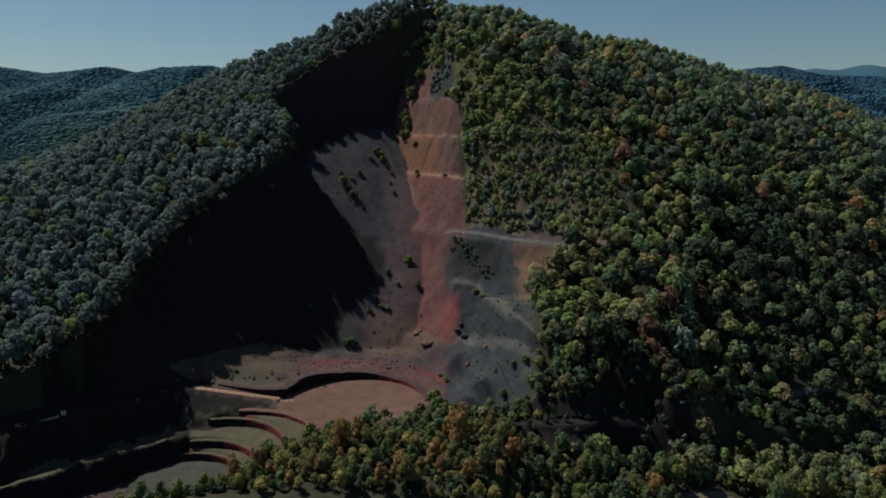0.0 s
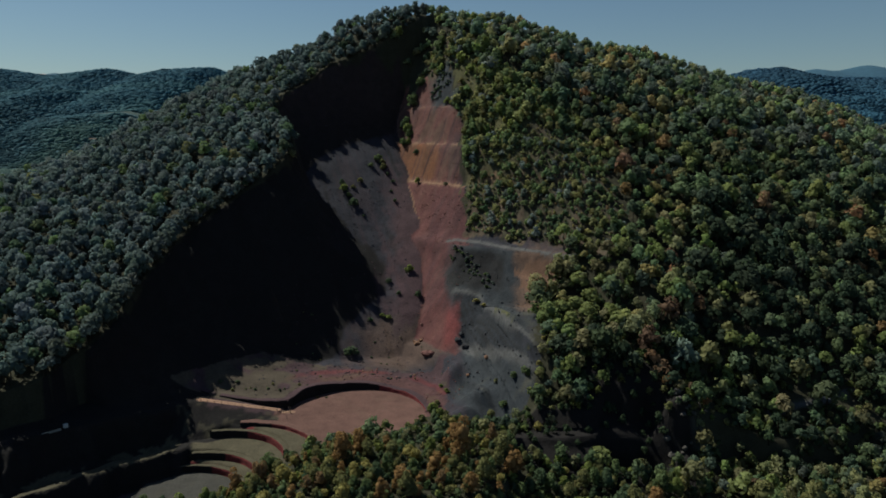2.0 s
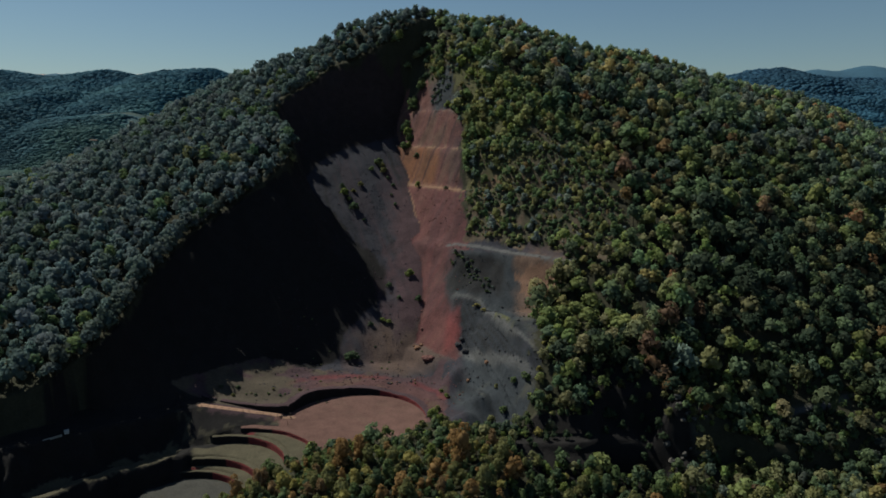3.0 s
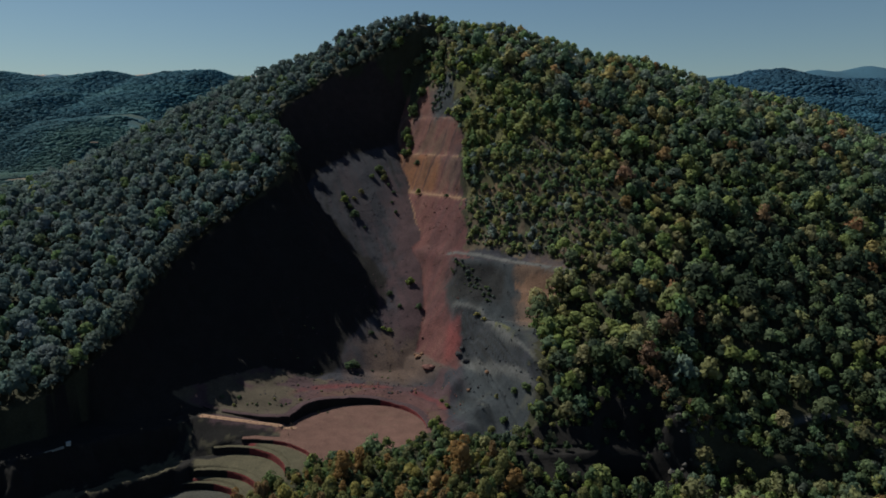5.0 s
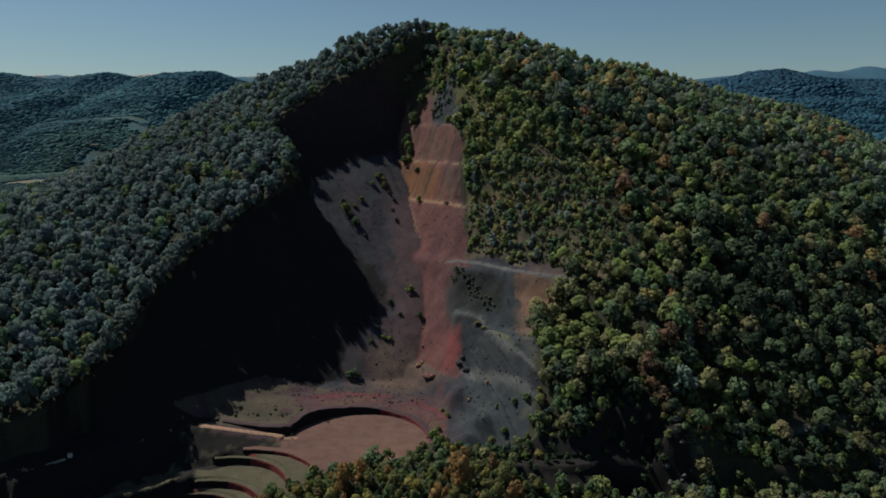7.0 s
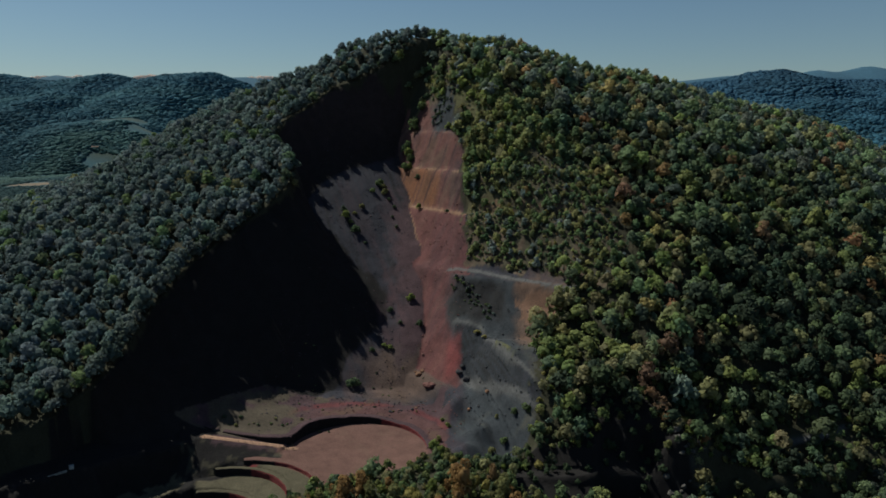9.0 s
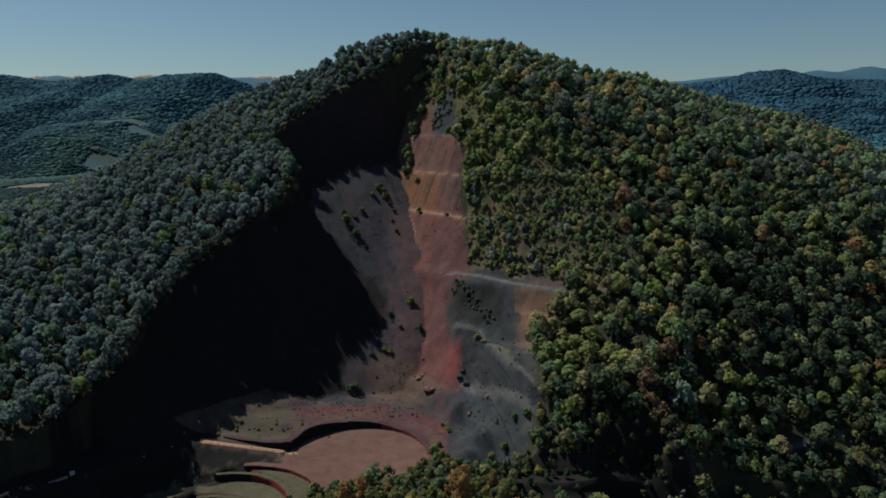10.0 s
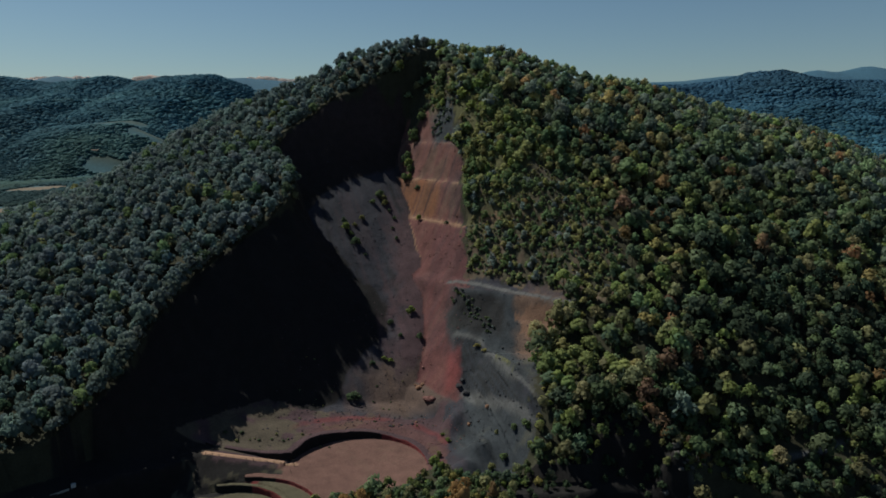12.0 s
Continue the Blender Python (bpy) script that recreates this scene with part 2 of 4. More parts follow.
def plain_material(name, colour, rough=0.9, scale=3.0, vary=0.3):
    m, t, b = nodes(name)
    rgb = t.nodes.new("ShaderNodeRGB")
    rgb.outputs[0].default_value = (*colour, 1)
    n = grain(t, scale, 5)
    t.links.new(scaled(t, rgb.outputs[0], span(t, n, 1 - vary, 1 + vary)), b.inputs["Base Color"])
    b.inputs["Roughness"].default_value = rough
    bump(t, b, n, 0.5, 0.1)
    return m


EARTH, LEAF = ground_material(), leaf_material()
BARK = plain_material("bark", (0.10, 0.075, 0.055))

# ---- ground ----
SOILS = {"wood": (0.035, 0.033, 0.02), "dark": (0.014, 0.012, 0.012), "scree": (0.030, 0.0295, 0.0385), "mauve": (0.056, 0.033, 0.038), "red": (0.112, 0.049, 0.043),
         "orange": (0.15, 0.064, 0.034), "grey": (0.033, 0.037, 0.043), "pink": (0.105, 0.066, 0.05), "grass": (0.07, 0.06, 0.039), "yard": (0.112, 0.060, 0.050),
         "path": (0.24, 0.145, 0.1), "deep": (0.135, 0.028, 0.029), "far": (0.03, 0.07, 0.085), "farther": (0.036, 0.085, 0.13), "field": (0.135, 0.105, 0.076), "meadow": (0.034, 0.05, 0.043), "ledge": (0.2, 0.12, 0.075), "crimson": (0.098, 0.038, 0.038), "olive": (0.085, 0.083, 0.034), "slate": (0.019, 0.022, 0.027), "ash_blue": (0.046, 0.051, 0.055), "ash": (0.05, 0.047, 0.042), "cliff": (0.034, 0.023, 0.022), "salmon": (0.145, 0.082, 0.056), "gravel_and_crest_light": (0.095, 0.092, 0.092)}


def soil_colours(x, y, z):
    c = np.empty(x.shape + (3,))
    c[:] = SOILS["wood"]

    def lay(mask, name):
        m = np.clip(np.asarray(mask, float), 0, 1)[..., None]
        c[:] = c * (1 - m) + np.array(SOILS[name]) * m
    n1, n2, n3 = fbm(x, y, 18, 3, 101), fbm(x, y, 5, 3, 102), fbm(x, y, 2.2, 2, 103)
    gz_y, gz_x = np.gradient(z, GY, GX)
    steep = np.hypot(gz_x, gz_y)
    bare = inside(x + 1.5 * n2 + n3, y + 2 * n2 + n3, BARE)
    d, s = to_line(x, y, RIM)
    pit = (s > 0) & bare
    plane = -219.1 - 0.312 * x + 0.737 * y + 7 * smooth(-32, -8, x) * (1 - smooth(350, 400, y)) * smooth(285, 310, y)
    lay(pit, "scree")
    # rills of coarser, redder or darker cinder run straight down the scree
    rill = value_noise((0.92 * x + 0.39 * y) / 2.3 + 0.5 * n2, (0.39 * x - 0.92 * y) / 45, 104) + 0.5 * value_noise((0.92 * x + 0.39 * y) / 0.9, (0.39 * x - 0.92 * y) / 25, 105)
    lay(pit * smooth(0.25, 0.8, rill) * 0.3, "mauve")
    lay(pit * smooth(0.25, 0.8, -rill) * 0.6, "dark")
    # shade of the pit wall put into its soil, less deep higher up
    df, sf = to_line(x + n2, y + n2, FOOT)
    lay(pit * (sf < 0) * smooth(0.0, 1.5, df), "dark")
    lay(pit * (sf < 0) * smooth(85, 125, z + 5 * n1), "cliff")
    lay(pit * smooth(-33, -17, x + 5 * n2 + 4 * rill) * smooth(300, 312, y + 6 * n2) * (z < plane + 4), "mauve")
    lay(pit * smooth(274, 286, y + 4 * n1) * (1 - smooth(300, 312, y + 6 * n2)) * smooth(-45, -25, x + 4 * n2) * 0.7, "pink")
    yy = across(x, y)
    spur = np.interp(yy, STEP_Y, STEP_Z)
    strip = pit & (np.abs(z - spur) < 1.0) & (yy > 284) & (x < 12 + 2 * n2)
    lay(strip, "red")
    lay(strip * smooth(-0.2, 0.5, n1 + 0.04 * x + 0.4 * n2) * 0.9, "mauve")
    lay(strip * smooth(0.3, 0.8, n2 + 0.3 * n3) * 0.4, "pink")
    lay(strip * smooth(365, 368, yy + n3) * (1 - smooth(379, 382, yy)) * smooth(-3, 2, -x - 3 + 4 * n1), "orange")
    lay(strip * smooth(366, 384, yy) * smooth(0.0, 0.7, n2 - 0.03 * x) * 0.5, "pink")
    fall = value_noise((x - 1.3 * y) / 1.64 / 1.6 + 0.4 * n3, yy / 22, 111) + 0.6 * value_noise((x - 1.3 * y) / 1.64 / 0.8, yy / 12, 112)
    lay(strip * smooth(0.15, 0.7, fall) * 0.5, "mauve")
    lay(strip * smooth(0.35, 0.9, -fall) * 0.3, "pink")
    lay(strip * smooth(0.75, 1.2, fall) * 0.5, "dark")
    lay(strip * (1 - smooth(362, 367, yy + 2 * n2)) * (0.5 + 0.35 * smooth(-0.2, 0.6, fall)), "crimson")
    lay(strip * smooth(1, 6, x + 3 * n2) * smooth(300, 306, yy) * (1 - smooth(326, 331, yy)) * 0.6, "mauve")
    lay((strip & (steep < 0.72) & (yy > 342)) * np.where(yy > 372, smooth(-0.9, 0.5, n2 + n3), 1.0) * 0.8, "ledge")
    lay(strip * smooth(394, 402, yy + 3 * n2) * smooth(-10, -4, x + 3 * n1), "grey")
    grey = pit * smooth(4, 9, x + 3 * n1 + n2) * (1 - smooth(330, 332, yy))
    lay(grey, "grey")
    lay(grey * smooth(0.3, 0.9, rill) * 0.3, "dark")
    lay(grey * smooth(0.0, 0.8, n1 + 0.5 * n2) * 0.7, "ash_blue")
    edge_x = np.interp(y, [236, 252, 270, 283, 296], [32, 31, 27.5, 22, 16])
    face = grey * inside(x + 0.8 * n2, y + 0.8 * n2, [(5, 306), (16, 299), (22, 281), (27, 266), (34, 254), (37, 247), (32, 242), (19, 262), (8, 279), (4, 292)])
    lay(face * 0.9, "slate")
    u = 0.95 * x + 0.3 * y
    streak = np.sin(u * 3.3 + 3.0 * value_noise(u / 4, (0.3 * x - 0.95 * y) / 30, 16)) + 0.6 * n2
    lay(face * smooth(0.0, 0.5, streak) * 0.6, "dark")
    lay(face * smooth(0.5, 0.8, -streak) * 0.35, "scree")
    # the spur's sunlit crest painted as a pale line, then its pale foot
    lay(grey * (1 - smooth(0.4, 1.2, to_line(x, y, [(5, 306), (16, 299), (22, 281), (27, 266), (34, 254)])[0] + 0.3 * n3)) * 0.8, "gravel_and_crest_light")
    lay(grey * (1 - smooth(0.6, 2.0, to_line(x, y, [(6, 283), (13, 271), (22, 259), (33, 243)])[0] + 0.4 * n3)) * 0.7, "gravel_and_crest_light")
    lay(grey * (1 - smooth(0.3, 1.0, np.abs(x - edge_x + 0.6 * n3))) * smooth(-0.3, 0.4, n2) * (y > 250) * (y < 298), "olive")
    lay(grey * smooth(27, 34, x + 4 * n1 + 2 * n2) * smooth(272, 280, y), "pink")
    lay(strip * (1 - smooth(6, 9, x + n3)) * smooth(-1, 3, x + n2) * (1 - smooth(297, 303, y)) * smooth(281, 285, y) * 0.55, "deep")
    lay(grey * smooth(312, 318, yy + 2 * n2) * (1 - smooth(328, 330, yy)) * (1 - smooth(22, 28, x + 3 * n2)) * 0.8, "dark")
    lay(grey * smooth(0.35, 0.9, n1 + n2 * 0.6) * (y < 275) * (1 - face) * 0.45, "grass")
    lay(grey * smooth(0.5, 0.9, n1) * smooth(0, 0.5, n3) * 0.6, "scree")
    shrub = inside(x + 4 * fbm(x, y, 7, 2, 67) + n3, y + 2 * n2, SHRUBS)
    lay(shrub * 0.8, "grass")
    lay(shrub * smooth(-0.2, 0.5, -n2) * 0.6, "wood")
    lay(shrub * smooth(-0.1, 0.6, n2 + n3) * 0.5, "pink")
    lay(shrub * smooth(-0.4, 0.3, n1 + 0.4 * n2) * smooth(336, 362, y) * 0.85, "olive")
    lay(shrub * (1 - smooth(1.0, 2.2, np.abs(yy - 368 + 2 * n2))) * (x > 18) * (x < 52) * smooth(-0.3, 0.2, n1 + n3), "ledge")
    lay(strip * smooth(400, 404, yy) * (1 - smooth(-9, -6, x + n2)), "red")
    lay(inside(x + 1.2 * n2 + n3, y + n2, [(32, 304), (45, 300), (50, 296), (47, 290), (39, 286), (34, 295)]) * 0.9, "salmon")
    lay(1 - smooth(0.6, 1.4, to_line(x, y, BENCH_ROAD)[0] + 0.4 * n3), "gravel_and_crest_light")
    lay(1 - smooth(0.5, 1.4, to_line(x, y, TRACK)[0] + 0.6 * n3), "gravel_and_crest_light")
    floor = bare & (y < 278 + 2 * n2) & (z < 11.5)
    west = floor & (x < 2 + 2 * n2)
    lay(west, "mauve")
    lay(west * smooth(-0.1, 0.6, n1 + 0.9 * n2 + 0.03 * (-40 - x)) * (y > 243) * 0.7, "grass")
    dm = np.hypot(x + 31, y - 238)
    lay(west * (1 - smooth(33, 37, dm + n2)) * smooth(-58, -44, x) * 0.45, "red")
    lay(west * (1 - smooth(0.8, 2.8, np.abs(dm - 37.5 + 0.8 * n2))) * smooth(-62, -52, x) * (y > 255) * smooth(-0.9, 0.2, n2) * 0.5, "deep")
    for (cx, cy, r, level), name in zip(ARCS, ("yard", "grass", "grass", "grass", "ash")):
        lay(west & (np.hypot(x - cx, y - cy) < r - 0.2), name)
        lay(west * (np.hypot(x - cx, y - cy) < r - 1.5) * smooth(0.2, 0.7, n1 + 0.6 * n3) * 0.25, "pink" if level > -3 else "grass")
    lay(west & inside(x, y, [(-59, 240.5), (-30, 240), (-30, 205), (-44, 205), (-60, 234)]) & (np.hypot(x + 66, y - 205) > 26.6), "yard")
    ring = np.zeros(x.shape, bool)
    for cx, cy, r, level in ARCS:
        ring |= west & (np.abs(np.hypot(x - cx, y - cy) - r + 0.3) < 1.1) & (steep > 0.8)
    lay(ring, "deep")
    # the left bank's shade painted as dark soil, on steep and flat ground
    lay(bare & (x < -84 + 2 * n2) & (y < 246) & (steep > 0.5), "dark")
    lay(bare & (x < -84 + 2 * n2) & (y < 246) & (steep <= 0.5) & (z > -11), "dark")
    lay(bare & (x < -88) & (y < 236) & (z > -7) & (z < -2.5) & (steep < 0.9), "grass")
    lay((to_line(x, y, [(-86, 240.3), (-53.5, 241.2)])[0] < 1.1 + 0.3 * n3) & bare, "path")
    # slope below the path: its own shadow laid on as dark soil, with grass patches
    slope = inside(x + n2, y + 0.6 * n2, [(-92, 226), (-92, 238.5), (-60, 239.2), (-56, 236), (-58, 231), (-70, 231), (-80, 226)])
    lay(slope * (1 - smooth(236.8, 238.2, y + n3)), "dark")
    lay(slope * smooth(0.5, 0.9, n2 + n3) * 0.6, "grass")
    lay(inside(x, y, [(70, 192), (76, 203), (88, 206), (96, 200), (92, 190)]), "field")
    lay(inside(x + n2, y + n2, [(68, 218), (68, 229), (91, 230), (91, 219)]) * smooth(-0.6, 0.2, n2 + n3) * 0.4, "gravel_and_crest_light")
    # shade of the hollow and of the old quarry front, painted into the soil
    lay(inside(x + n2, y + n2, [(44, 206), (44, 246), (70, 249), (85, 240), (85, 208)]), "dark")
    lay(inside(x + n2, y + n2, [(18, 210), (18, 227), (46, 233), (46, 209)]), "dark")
    # bluish distance haze painted into the far ground
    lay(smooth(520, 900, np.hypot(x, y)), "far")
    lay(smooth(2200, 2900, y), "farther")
    for px, py, a, b, name in FIELDS:
        lay(inside(x, y, [(px - a, py - b), (px + a * 0.8, py - b * 0.9), (px + a, py + b), (px - a * 0.7, py + b * 0.8)]), name)
    return c


def sheet(name, xs, ys, zs, colours, material):
    ny, nx = xs.shape
    me = bpy.data.meshes.new(name)
    co = np.stack([xs, ys, zs], -1).reshape(-1, 3)
    i = (np.arange(ny - 1)[:, None] * nx + np.arange(nx - 1)[None, :]).reshape(-1)
    quads = np.stack([i, i + 1, i + nx + 1, i + nx], 1)
    fill(me, co, quads, colours.reshape(-1, 3), "soil")
    me.materials.append(material)
    me.polygons.foreach_set("use_smooth", np.ones(len(quads), bool))
    return new(name, me)


def fill(me, co, faces, colours=None, attribute="", normals=None):
    """Fill a mesh from arrays; all faces have the same number of corners."""
    n, k = faces.shape
    me.vertices.add(len(co))
    me.vertices.foreach_set("co", np.ascontiguousarray(co, np.float32).ravel())
    me.loops.add(n * k)
    me.loops.foreach_set("vertex_index", np.ascontiguousarray(faces, np.int32).ravel())
    me.polygons.add(n)
    me.polygons.foreach_set("loop_start", np.arange(0, n * k, k, dtype=np.int32))
    if colours is not None:
        a = me.attributes.new(attribute, "FLOAT_COLOR", "POINT")
        a.data.foreach_set("color", np.concatenate([colours, np.ones((len(co), 1))], 1).astype(np.float32).ravel())
    me.update(calc_edges=True)
    if normals is not None:
        a = me.attributes.new("custom_normal", "FLOAT_VECTOR", "POINT")
        a.data.foreach_set("vector", np.ascontiguousarray(normals, np.float32).ravel())


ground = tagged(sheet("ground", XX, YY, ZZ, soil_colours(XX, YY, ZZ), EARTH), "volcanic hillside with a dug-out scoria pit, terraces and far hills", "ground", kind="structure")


# ---- trees ----
def crown_arrays(rng, lobes, cards, tall, card, loose=0.28, lobe=1.0, even=1.0):
    """Unit crown (radius about 1, base at z 0): a dark inner body of triangles and many small leaf sprays, all as triangles."""
    cs = []
    lean = rng.uniform(-0.18, 0.18, 2)
    for k in range(lobes):
        a, h = rng.uniform(0, 6.283), rng.uniform(0.12, 1.0)
        r = (0.72 * math.sqrt(max(0.04, 1 - (h - 0.3) ** 2 * 1.9)) * rng.uniform(0.55, 1.1)) * (1 - 0.25 * h)
        cs.append((math.cos(a) * r + lean[0] * h, math.sin(a) * r + lean[1] * h, h * tall * 0.85, rng.uniform(0.24, 0.46) * lobe))
    cs.append((lean[0], lean[1], tall * 0.8, 0.36))
    cs = np.array(cs)
    pts, tris, ways = [], [], []
    middle = np.array([lean[0] * 0.5, lean[1] * 0.5, tall * 0.35])
    count = 0
    n = 0
    while n < cards:
        c = cs[rng.integers(len(cs))]
        v = rng.normal(size=3)
        v /= np.linalg.norm(v)
        if v[2] < -0.45:
            continue
        p = c[:3] + v * c[3] * np.array([1, 1, 0.9])
        q = (p - cs[:, :3]) / cs[:, 3:4]
        if (np.linalg.norm(q, axis=1) < 0.8).sum() > 0 and rng.random() < 0.85:
            continue
        nrm = v + rng.normal(size=3) * loose
        nrm /= np.linalg.norm(nrm)
        a = np.cross(nrm, rng.normal(size=3))
        a /= np.linalg.norm(a)
        b = np.cross(nrm, a)
        s = card * rng.uniform(0.6, 1.3)
        w = rng.uniform(0.55, 1.0)
        pts += [p - a * s + nrm * 0.1 * s, p - b * s * w - nrm * s * 0.25, p + a * s * rng.uniform(0.7, 1.2) + nrm * 0.15 * s, p + b * s * w - nrm * s * 0.2]
        tris += [(count, count + 1, count + 2), (count, count + 2, count + 3)]
        out = p - middle
        out = even * (0.75 * v + 0.35 * out / np.linalg.norm(out)) + 0.5 * nrm
        ways += [out / np.linalg.norm(out)] * 4
        count += 4
        n += 1
    bm = bmesh.new()
    bmesh.ops.create_icosphere(bm, subdivisions=1, radius=1)
    core = np.array([v.co[:] for v in bm.verts])
    ctri = np.array([[v.index for v in f.verts] for f in bm.faces])
    bm.free()
    ways += [c / np.linalg.norm(c) for c in core]
    core = core * (0.55 + 0.07 * rng.normal(size=(len(core), 1)))
    core = core * np.array([1, 1, tall * 0.55]) + np.array([0, 0, tall * 0.5])
    pts = np.array(pts)
    return np.concatenate([pts, core]), np.concatenate([np.array(tris), ctri + count]), np.array(ways)


RNG = np.random.default_rng(7)
MIDDLE = [crown_arrays(np.random.default_rng(70 + k), 9, 58, 1.1 + 0.09 * k, 0.26, 0.35) for k in range(8)]
PROTO = [crown_arrays(RNG, 14, 118, RNG.uniform(1.1, 1.75), 0.2, 0.3, 0.95) for k in range(10)]
OAKS = [crown_arrays(np.random.default_rng(90 + k), 10, 108, 1.15 + 0.07 * k, 0.21, 0.3, 1.0) for k in range(8)]
LEAVES = {"grey": (0.115, 0.14, 0.125), "green": (0.112, 0.148, 0.064), "deepgreen": (0.075, 0.106, 0.058), "lime": (0.155, 0.185, 0.056), "olive": (0.165, 0.162, 0.068),
          "orange": (0.2, 0.122, 0.052), "rust": (0.16, 0.105, 0.055), "yellow": (0.23, 0.20, 0.07), "pale": (0.21, 0.235, 0.09)}
TWIG = (0.06, 0.05, 0.04)


def stem_arrays(foot):
    """A plain three-sided stem under a crown."""
    a = np.array([0, 2.094, 4.189])
    low = np.stack([np.cos(a) * 0.07, np.sin(a) * 0.07, np.full(3, -foot)], 1)
    top = np.stack([np.cos(a) * 0.04, np.sin(a) * 0.04, np.full(3, 0.7)], 1)
    tri = [(i, (i + 1) % 3, 3 + i) for i in range(3)] + [((i + 1) % 3, 3 + (i + 1) % 3, 3 + i) for i in range(3)]
    return np.concatenate([low, top]), np.array(tri)


def scatter(spacing, x0, x1, y0, y1, seed):
    rng = np.random.default_rng(seed)
    row = spacing * 0.87
    xs, ys = np.meshgrid(np.arange(x0, x1, spacing), np.arange(y0, y1, row))
    xs = xs + (np.arange(len(ys)) % 2)[:, None] * spacing / 2
    xs, ys = xs.ravel(), ys.ravel()
    j = rng.uniform(-0.42, 0.42, (2, len(xs))) * spacing
    return xs + j[0], ys + j[1], rng


def choose(rng, names, weights, n):
    """Leaf colours, each tree a little different."""
    c = np.array([LEAVES[k] for k in names])[rng.choice(len(names), n, p=np.array(weights) / sum(weights))]
    return c * rng.uniform(0.75, 1.25, (n, 1)) * rng.uniform(0.93, 1.07, (n, 3))


def wood(name, x, y, radius, colour, rng, label, category, stem=0.8, protos=PROTO):
    """One mesh of many crowns that stand on the land."""
    z = land(x, y) + stem * radius
    pick = rng.integers(len(protos), size=len(x))
    turn = rng.uniform(0, 6.283, len(x))
    stretch = rng.uniform(0.85, 1.2, len(x))
    cos_, tris_, cols_, ways_, base = [], [], [], [], 0
    spts, stris = stem_arrays(stem + 0.5)
    for k, (cpts, ctris, cways) in enumerate(protos):
        pts, tris = np.concatenate([cpts, spts]), np.concatenate([ctris, stris + len(cpts)])
        m = np.where(pick == k)[0]
        if not len(m):
            continue
        c, s = np.cos(turn[m])[:, None], np.sin(turn[m])[:, None]
        px, py, pz = pts[:, 0][None], pts[:, 1][None], pts[:, 2][None]
        r = radius[m][:, None]
        v = np.stack([x[m][:, None] + r * (px * c - py * s), y[m][:, None] + r * (px * s + py * c), z[m][:, None] + r * stretch[m][:, None] * pz], -1)
        col = np.repeat(colour[m][:, None, :], len(pts), 1)
        col[:, len(cpts):] = TWIG
        w = np.concatenate([cways, spts * np.array([10, 10, 0])])
        ways_.append(np.stack([w[:, 0] * c - w[:, 1] * s, w[:, 0] * s + w[:, 1] * c, np.broadcast_to(w[:, 2], (len(m), len(w)))], -1).reshape(-1, 3))
        cos_.append(v.reshape(-1, 3))
        cols_.append(col.reshape(-1, 3))
        tris_.append((tris[None] + (np.arange(len(m)) * len(pts))[:, None, None] + base).reshape(-1, 3))
        base += len(m) * len(pts)
    me = bpy.data.meshes.new(name)
    fill(me, np.concatenate(cos_), np.concatenate(tris_), np.concatenate(cols_), "leaf", np.concatenate(ways_))
    me.materials.append(LEAF)
    return tagged(new(name, me), label, category, kind="stuff")


def crest_y(x):
    return np.interp(x, CREST_X, CREST_Y)


def left_side(x, y):
    d, s = to_line(x, y, RIM)
    return (s <= 0) & (x < -10)


# evergreen oaks on the left flank
x, y, rng = scatter(4.6, -330, -10, 175, 474, 11)
keep = left_side(x, y) & ~inside(x, y, BARE) & (y < crest_y(x) + 14) & (np.abs(x) < 0.68 * y + 12)
x, y = x[keep], y[keep]
patch = fbm(x, y, 30, 2, 71)
col = choose(rng, ("grey", "deepgreen", "green", "olive", "rust"), (90, 7, 3, 1, 0.2), len(x)) * np.array([1.1, 1.18, 1.28])
lime = (patch > 0.85) & (rng.random(len(x)) < 0.3)
col[lime] = np.array(LEAVES["green"]) * 1.25
size = (2.1 + 2.3 * rng.uniform(0, 1, len(x)) ** 1.4) * np.where((x > -85) & (y > 418), 0.88, 1.0)
# a close row along the rim of the pit
rim_x, rim_y = [], []
for (ax, ay), (bx, by) in zip(RIM[:-2], RIM[1:-1]):
    n = int(math.hypot(bx - ax, by - ay) / 1.9)
    rim_x += [ax + (bx - ax) * k / n for k in range(n)]
    rim_y += [ay + (by - ay) * k / n for k in range(n)]
k = len(rim_x)
x = np.concatenate([x, np.array(rim_x) - 1.2 + rng.uniform(-1.0, 0.8, k)])
y = np.concatenate([y, np.array(rim_y) + rng.uniform(-0.8, 0.8, k)])
col = np.concatenate([col, choose(rng, ("grey", "deepgreen"), (9, 1), k)])
size = np.concatenate([size, rng.uniform(1.2, 2.2, k) * (1 + 0.8 * (1 - smooth(300, 335, np.array(rim_y))))])
wood("oak_forest", x, y, size, col, rng, "dense grey-green evergreen oak wood on the cone's flank", "forest", protos=OAKS)

# mixed wood on the right flank; the foremost trees are things of their own
x, y, rng = scatter(4.9, -95, 340, 178, 475, 12)
keep = ~left_side(x, y) & ~inside(x, y, BARE) & ~inside(x, y, SHRUBS) & (y < crest_y(x) + 14) & (np.abs(x) < 0.68 * y + 12) & ((x > -75) | (y < 215))
keep &= ~inside(x, y, [(68, 188), (75, 204), (90, 208), (99, 200), (94, 186)])
keep &= ~((x < -92) & (y < 215))
keep &= ~((x > 77) & (x < 87) & (y > 219) & (y < 228)) & ~inside(x, y, HOLLOW) & ~((x < -13) & (y > 405) & (y < 438))
keep &= ~((x > -16) & (x < 8) & (y > 224) & (y < 262)) & ~((x > 122) & (x < 148) & (y > 242) & (y < 249))
